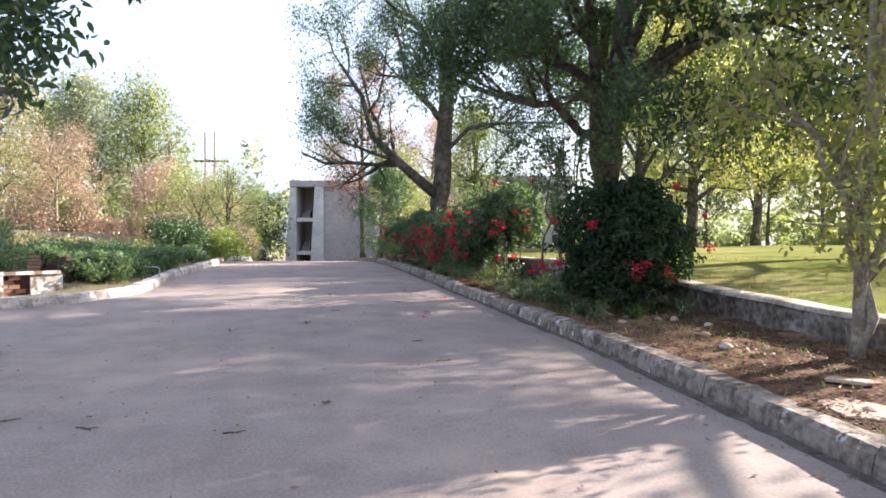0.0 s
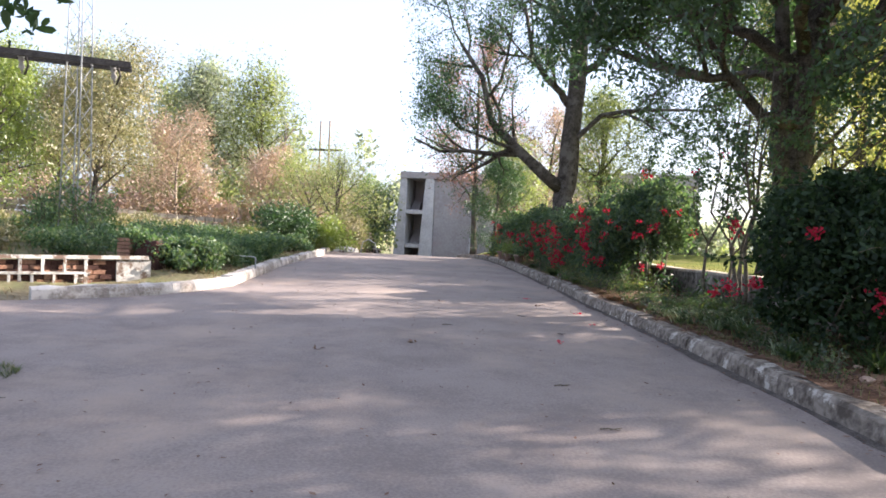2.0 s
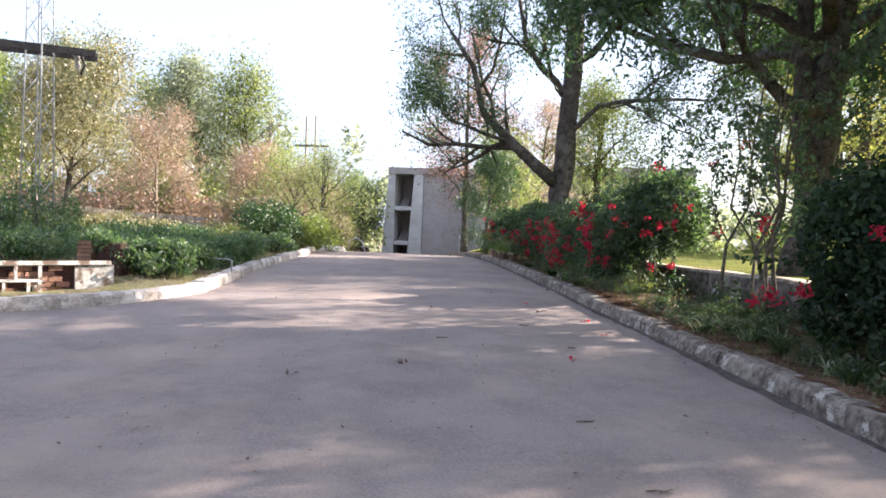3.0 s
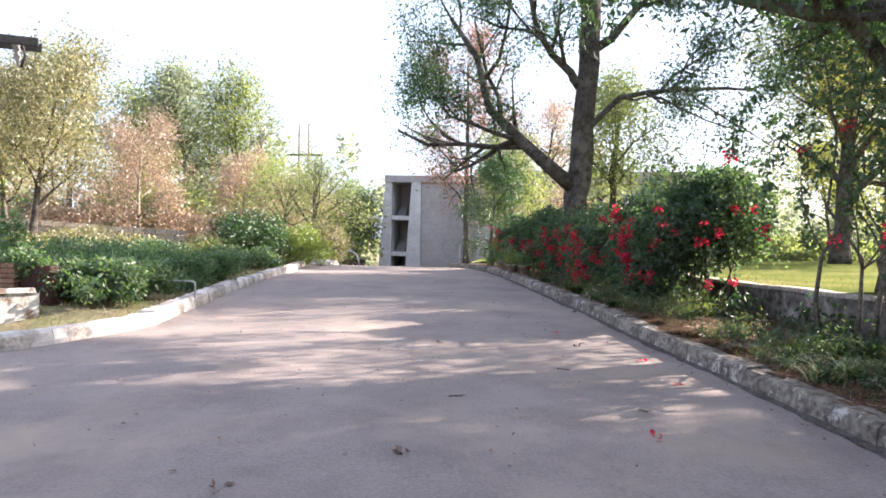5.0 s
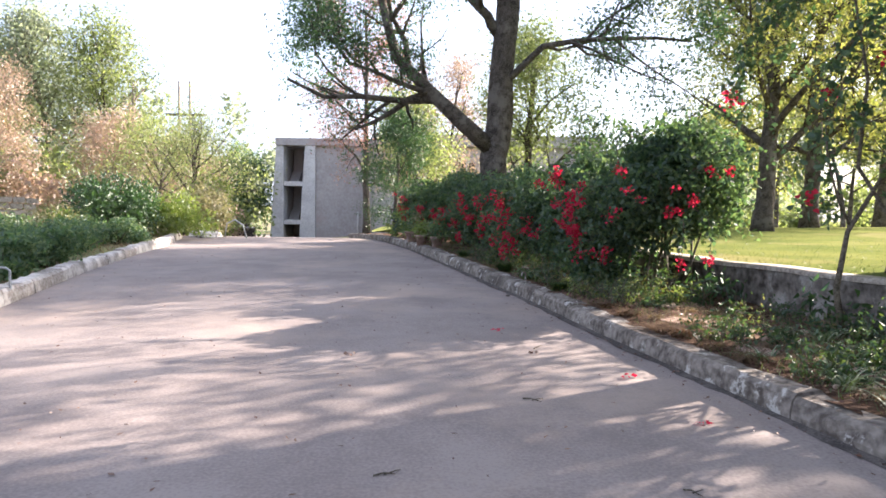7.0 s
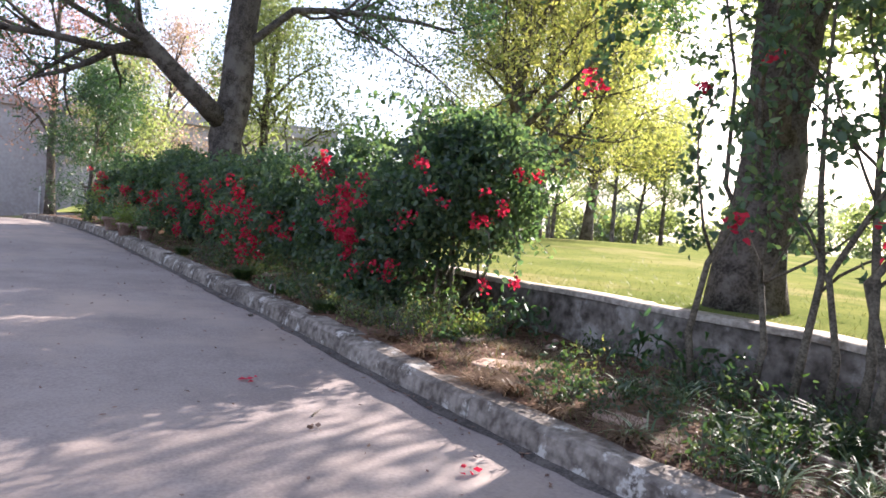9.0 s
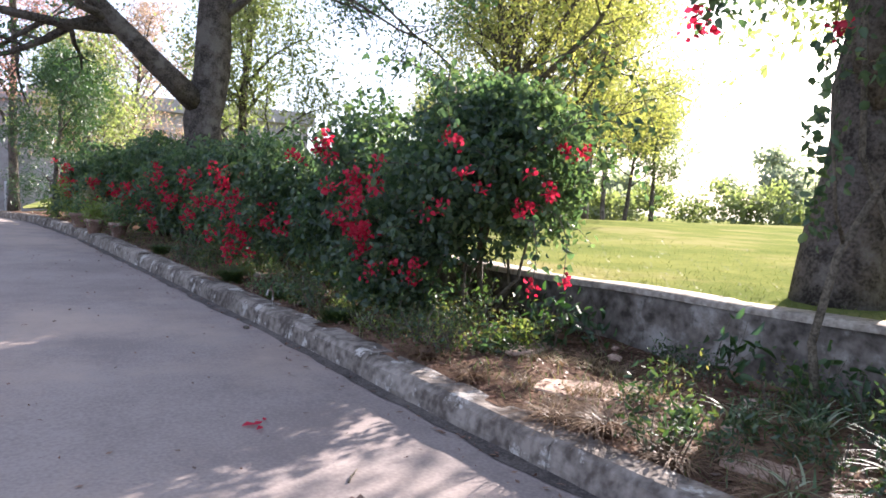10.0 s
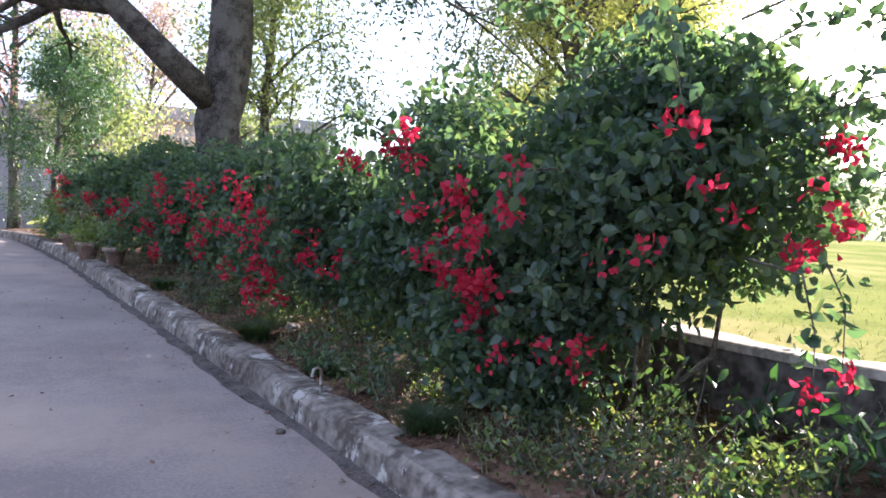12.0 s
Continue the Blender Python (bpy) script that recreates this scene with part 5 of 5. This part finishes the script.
def rock(name, label, x, y, sx, sy, sz, seed, material, lift=0.0, flat=False, group="stones in the bed", tilt=0.0, z=None):
    r = np.random.default_rng(seed)
    bm = bmesh.new()
    if flat:
        n = 5
        ang = np.linspace(0, 2 * math.pi, n, endpoint=False) + r.uniform(-0.35, 0.35, n)
        ring = [bm.verts.new((sx * math.cos(a) * r.uniform(0.8, 1.05), sy * math.sin(a) * r.uniform(0.8, 1.05), 0)) for a in ang]
        face = bm.faces.new(ring)
        up = bmesh.ops.extrude_face_region(bm, geom=[face])
        for v in up["geom"]:
            if isinstance(v, bmesh.types.BMVert):
                v.co.z += sz
        bmesh.ops.bevel(bm, geom=list(bm.edges), offset=min(0.012, sz * 0.25), segments=1, affect="EDGES")
        bmesh.ops.recalc_face_normals(bm, faces=bm.faces)
    else:
        bmesh.ops.create_icosphere(bm, subdivisions=2, radius=1)
        for v in bm.verts:
            k = 1 + 0.3 * noise.noise(v.co * 1.6 + Vector((seed, 0, 0)))
            v.co = Vector((v.co.x * sx * k, v.co.y * sy * k, v.co.z * sz * k))
    me = bpy.data.meshes.new(name)
    bm.to_mesh(me)
    bm.free()
    me.materials.append(material)
    ob = new(name, me)
    z = ground_z(x, y) if z is None else z
    ob.matrix_world = pose(x, y, z + lift, tilt, tilt * 0.6, r.uniform(0, 360))
    return tagged(ob, label, "stone", group)


FLAG = "broken pinkish flagstone lying on the earth"
for i, (x, y, sx, sy, tl) in enumerate([(1.15, 15.8, 0.42, 0.26, 2), (1.35, 16.9, 0.3, 0.22, -2), (1.7, 13.75, 0.26, 0.16, 6), (2.0, 13.6, 0.2, 0.14, -8), (1.2, 14.5, 0.22, 0.15, 3), (1.5, 17.0, 0.26, 0.16, 5), (2.95, 4.9, 0.34, 0.26, 3), (3.3, 5.6, 0.25, 0.2, 4), (1.45, 15.3, 0.18, 0.14, 4)]):
    rock("flagstone", FLAG, x, y, sx, sy, 0.035, 500 + i, M_slab, -0.012, True, "flagstones in the bed", tl)
rr = np.random.default_rng(55)
for i in range(34):
    y = rr.uniform(4, 22)
    x = float(right_x(y)) + rr.uniform(0.4, 2.1)
    s = rr.uniform(0.025, 0.075)
    rock("stone", "small rough stone on the bare earth", x, y, s * 1.3, s, s * 0.7, 540 + i, M_slab if i % 3 else M_coping, s * 0.2)
for i, (x, y) in enumerate([(-9.95, 35.0), (-10.3, 34.2), (-9.7, 33.4)]):
    rock("stone", "pale boulder beside the crest of the road", x, y, 0.4, 0.3, 0.22, 600 + i, M_white, 0.05, group="boulders at the crest")
rock("stone", "small pale stone lying against the kerb", -0.5, 18.95, 0.035, 0.025, 0.02, 610, M_plaster, 0.012, group="stones on the road", z=float(road_z(18.95)))
peg = thing("peg", "small bent white peg standing on the kerb", "peg", (float(right_x(19.1)) + 0.17, 19.1, 0.5))
px_ = float(right_x(19.1)) + 0.17
tube_part("rod", [(px_, 19.1, 0.48), (px_, 19.1, 0.68), (px_ - 0.02, 19.1, 0.70), (px_ - 0.05, 19.1, 0.69), (px_ - 0.06, 19.1, 0.64)], 0.011, M_white, peg, 6)
under(peg)

# ---- plants of the bed ----


def rosette(label, x, y, n, length, width, seed, material, name="striped_plant", lean=0.5, curve=0.85, group="striped plants in the bed"):
    r = np.random.default_rng(seed)
    z = ground_z(x, y)
    ob = thing(name, label, "plant", (x, y, z), group)
    pts = [(x + r.normal() * 0.04, y + r.normal() * 0.04, z - 0.01) for _ in range(n)]
    v, f = blades(pts, length, width, lean, r, curve, 5)
    tagged(mesh_object("foliage", v, f, material, ob), kind="stuff")
    return under(ob)


STR = "spider plant with arching green and white striped blades"
for i, (x, y, s) in enumerate([(1.42, 12.85, 1.15), (1.3, 13.4, 0.75), (1.78, 13.2, 0.8), (1.9, 14.7, 0.8), (2.05, 12.9, 0.9), (2.1, 12.1, 0.9), (1.75, 12.2, 0.9), (2.35, 13.4, 0.8), (1.65, 15.0, 0.6), (2.2, 11.0, 0.8), (2.0, 10.4, 0.7), (2.4, 14.3, 0.7), (1.1, 14.2, 0.55), (1.55, 13.9, 0.6)]):
    rosette(STR, x, y, int(46 * s), 0.36 * s + 0.08, 0.022, 700 + i, M_stripe)
MOUND = "rounded tuft of fine green grass"
for i, (x, y, s) in enumerate([(0.14, 18.25, 0.24), (-0.36, 20.8, 0.3), (-0.06, 19.6, 0.16), (-0.95, 23.9, 0.24)]):
    rosette(MOUND, max(x, float(right_x(y)) + 0.38), y, 900, s, 0.008, 720 + i, M_shadebed, "grass_tuft", 0.6, 0.6, "grass tufts in the bed")
for i in range(26):
    r_ = np.random.default_rng(730 + i)
    y = r_.uniform(10, 18.5)
    x = float(right_x(y)) + r_.uniform(0.38, 1.5)
    rosette("dry straw-coloured tuft of grass", x, y, 60, r_.uniform(0.12, 0.24), 0.008, 740 + i, M_straw, "dry_tuft", 0.8, 0.9, "dry tufts in the bed")


for i, (x, y, s) in enumerate([(0.66, 15.45, 0.26), (0.78, 15.15, 0.28), (1.02, 14.2, 0.24), (0.9, 14.75, 0.18), (0.55, 16.3, 0.2), (1.25, 14.6, 0.16), (0.45, 16.9, 0.2)]):
    rosette("matted brown tuft of dead grass behind the kerb", x, y, 190, s, 0.012, 780 + i, M_drybrown, "dead_tuft", 0.9, 1.0, "dead tufts in the bed")


def weed(label, x, y, h, n, size, seed, material, spread_=0.16):
    r = np.random.default_rng(seed)
    z = ground_z(x, y)
    ob = thing("weed", label, "weed", (x, y, z), "weeds in the bed")
    v, f, pts = [], [], []
    for k in range(5):
        a = r.uniform(0, 2 * math.pi)
        p = wander((x + r.normal() * 0.03, y + r.normal() * 0.03, z - 0.02), (math.cos(a) * 0.6, math.sin(a) * 0.6, 1), h * r.uniform(0.6, 1.1), 4, r, 0.25)
        tube_into(v, f, p, np.linspace(0.006, 0.002, len(p)), 3)
        pts += [along(p, t)[0] for t in r.uniform(0.15, 1, n // 5)]
    tagged(mesh_object("stem", v, f, M_stem, ob), kind="stuff")
    pts = np.array(pts) + r.normal(size=(len(pts), 3)) * spread_ * 0.3
    tagged(quads_object("leaves", broad_leaves(pts, size, 0.45, -0.1, r), material, ob), kind="stuff")
    return under(ob)


# weeds nearer than y 15 all take the leaf colour darkened for shade
for i in range(190):
    r_ = np.random.default_rng(800 + i)
    y = 9.0 + 14.0 * r_.uniform() ** 0.8
    u = r_.uniform(0.4, 2.1)
    if (15.6 < y < 16.8 and u < 1.7) or (y > 16.3 and u > 1.5 and i % 5):
        continue
    x = float(right_x(y)) + u
    if min(math.hypot(x - 0.14, y - 18.25), math.hypot(x + 0.36, y - 20.8)) < 0.42:
        continue
    tall = 0.18 + 0.26 * r_.uniform() * (1.4 if y > 16.5 else 0.9)
    weed("leafy green weed on the earth bed" if i % 4 else "yellowing weed on the earth bed", x, y, tall, 110, r_.uniform(0.03, 0.065), 960 + i, M_weed if i % 2 and y > 15 else M_shadebed)
for i in range(44):
    r_ = np.random.default_rng(3000 + i)
    y = r_.uniform(16.8, 21.5)
    x = float(right_x(y)) + r_.uniform(0.36, 1.5)
    if min(math.hypot(x - 0.14, y - 18.25), math.hypot(x + 0.36, y - 20.8)) < 0.42:
        continue
    weed("low leafy weed between kerb and hedge" if i % 3 else "yellowing weed between kerb and hedge", x, y, r_.uniform(0.15, 0.34), 90, r_.uniform(0.03, 0.06), 3100 + i, (M_lime, M_weed, M_hedge)[i % 3])
for i, (x, y) in enumerate([(1.85, 17.5), (2.05, 16.8), (2.2, 15.7), (1.65, 17.0), (2.3, 15.0)]):
    weed("tall weed with long pointed leaves against the wall", x, y, 0.5, 45, 0.12, 1200 + i, M_darkgreen, 0.2)

for i in range(22):
    r_ = np.random.default_rng(2000 + i)
    y = r_.uniform(8.8, 14.2)
    x = float(right_x(y)) + r_.uniform(0.45, 1.95)
    rosette("clump of dark green strap leaves in the bed", x, y, 40, r_.uniform(0.3, 0.5), 0.026, 2040 + i, M_shadebed, "lily_clump", 0.45, 0.8, "lily clumps in the bed")

# low groundcover, litter and grass, too many to count
rg = np.random.default_rng(31)
n = 9500
gy = 4 + 24 * rg.uniform(size=n)
gu = 0.28 + 1.95 * rg.uniform(size=n)
keep = rg.uniform(size=n) < np.interp(gy, [4, 8, 10, 14, 15, 17, 19, 28], [0.15, 0.5, 1, 0.9, 0.4, 0.6, 1, 1])
gy, gu = gy[keep], gu[keep]
gx = right_x(gy) + gu
gz = soil_z(gx, gy) - 0.005
v, f = blades(np.stack([gx, gy, gz], 1), 0.15, 0.008, 0.5, rg, 0.6, 2)
tagged(mesh_object("bed_grass", v, f, M_weed), "thin green and yellowing grass on the earth bed", "grass", kind="stuff")
n = 16000
ly = 3 + 23 * rg.uniform(size=n)
lx = right_x(ly) + 0.25 + 2.0 * rg.uniform(size=n)
lp = np.stack([lx, ly, soil_z(lx, ly) + 0.012], 1)
q = leaves(lp, 0.055, 0.55, 0.0, rg)
q[:, :, 2] = lp[:, None, 2] + (q[:, :, 2] - lp[:, None, 2]) * 0.3 + 0.004
tagged(quads_object("leaf_litter", q, M_litter), "dry brown leaves scattered over the earth bed", "leaf litter", kind="stuff")
n = 1300
ly = 1 + 30 * rg.uniform(size=n) ** 1.1
t_ = rg.uniform(size=n)
lx = np.where(rg.uniform(size=n) < 0.35, right_x(ly) - 0.05 - 0.25 * t_ ** 2, left_x(np.maximum(ly, 15.5)) + 0.2 + t_ * (right_x(ly) - left_x(np.maximum(ly, 15.5)) - 0.3))
lp = np.stack([lx, ly, road_z(ly) + 0.008], 1)
q = leaves(lp, 0.05, 0.5, 0.0, rg)
q[:, :, 2] = lp[:, None, 2] + np.abs(q[:, :, 2] - lp[:, None, 2]) * 0.3 + 0.003
tagged(quads_object("road_litter", q, M_litter), "small brown leaves fallen on the road", "leaf litter", kind="stuff")
n = 11000
ly = 5 + 26 * rg.uniform(size=n)
lx = right_x(ly) + STRIP + 0.32 + 7 * rg.uniform(size=n) ** 1.6
v, f = blades(np.stack([lx, ly, lawn_z(lx, ly) - 0.01], 1), 0.075, 0.009, 0.6, rg, 0.5, 1)
tagged(mesh_object("lawn_grass", v, f, M_turfblade), "short yellow-green turf along the wall's edge", "grass", kind="stuff")
spots = [(rg.uniform(0.04, 0.96), rg.uniform(0.01, 0.9) ** 1.3) for _ in range(5200)]
spots = [p for p in spots if rg.uniform() < 0.35 + 0.65 * (math.sin(9 * p[0] + 14 * p[1]) > 0)]
at_ = np.array([island_place(u, v) for u, v in spots])
v, f = blades(at_, 0.11, 0.006, 0.6, rg, 0.6, 2)
tagged(mesh_object("verge_grass", v, f, M_weed), "tufted grass on the corner verge", "grass", kind="stuff")
n = 7000
ly = 12.5 + 24 * rg.uniform(size=n)
lx = left_x(ly) - 0.26 - 9 * rg.uniform(size=n) ** 1.5
v, f = blades(np.stack([lx, ly, left_z(lx, ly) - 0.01], 1), 0.22, 0.014, 0.5, rg, 0.6, 2)
tagged(mesh_object("bank_grass", v, f, M_straw), "dry yellow grass on the sunny bank", "grass", kind="stuff")
n = 6000
ly = 16 + 30 * rg.uniform(size=n)
lx = left_x(ly) - 2 - 20 * rg.uniform(size=n)
v, f = blades(np.stack([lx, ly, left_z(lx, ly) - 0.01], 1), 0.4, 0.03, 0.5, rg, 0.6, 2)
tagged(mesh_object("bank_grass", v, f, M_weed), "green grass and weeds on the sunny bank", "grass", kind="stuff")

# twigs and larger leaves on the road
for i, (x, y, ln, a) in enumerate([(-0.33, 8.9, 0.22, 10), (-2.6, 5.0, 0.3, -30), (-3.3, 5.2, 0.2, 40), (-1.5, 4.9, 0.2, 5), (0.0, 7.6, 0.24, 0), (-0.6, 15.4, 0.2, 60), (-0.9, 13.6, 0.26, -35), (-4.6, 7.0, 0.3, 20), (-1.9, 12.2, 0.2, 15), (-0.3, 12.0, 0.18, -50)]):
    r_ = np.random.default_rng(1300 + i)
    z = float(road_z(y)) + 0.008
    ln *= 0.6
    d = np.array([math.cos(radians(a)), math.sin(radians(a)), 0])
    c = np.array([x, y, z])
    ob = thing("twig", "dry brown twig lying on the road", "twig", (x, y, z), "twigs on the road")
    tube_part("stick", [c - d * ln / 2, c - d * ln * 0.1 + (0.01, 0.02, 0.004), c + d * ln / 2], [0.006, 0.005, 0.002], M_stem, ob, 5)
    tube_part("side_shoot", [c, c + d * ln * 0.2 + (0.03, 0.04, 0.003), c + d * ln * 0.3 + (0.05, 0.07, 0.0)], [0.005, 0.004, 0.002], M_stem, ob, 4)
    under(ob)
for i, (x, y, m_) in enumerate([(-0.68, 15.1, M_litter), (-1.4, 3.6, M_litter), (-0.3, 11.3, M_bract), (0.2, 13.1, M_bract), (-2.1, 10.6, M_litter), (-1.0, 5.7, M_litter), (-0.9, 16.3, M_bract), (0.0, 14.3, M_bract), (-3.0, 9.8, M_litter), (-2.4, 15.0, M_litter)]):
    r_ = np.random.default_rng(1400 + i)
    z = float(road_z(y)) + 0.01
    p = np.array([[x, y, z]] * 5) + r_.normal(size=(5, 3)) * (0.03, 0.03, 0.0)
    q = leaves(p, 0.07, 0.7, 0.0, r_)
    q[:, :, 2] = z + np.abs(q[:, :, 2] - z) * 0.5
    tagged(quads_object("leaf_clump", q, m_), "small clump of fallen petals on the road" if m_ is M_bract else "small clump of dry leaves on the road", "leaf", kind="stuff")

# dark uneven strip along the foot of the kerb
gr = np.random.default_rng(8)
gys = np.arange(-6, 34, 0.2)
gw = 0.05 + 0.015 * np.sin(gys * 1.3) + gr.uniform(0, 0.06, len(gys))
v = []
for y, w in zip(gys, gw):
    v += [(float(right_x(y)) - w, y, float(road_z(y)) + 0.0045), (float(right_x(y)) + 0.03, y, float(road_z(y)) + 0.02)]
grit = mesh_object("road_grit", v, [(2 * i, 2 * i + 1, 2 * i + 3, 2 * i + 2) for i in range(len(gys) - 1)], M_kerb_foot)
tagged(grit, "dark strip along the foot of the kerb", "grit", kind="structure")
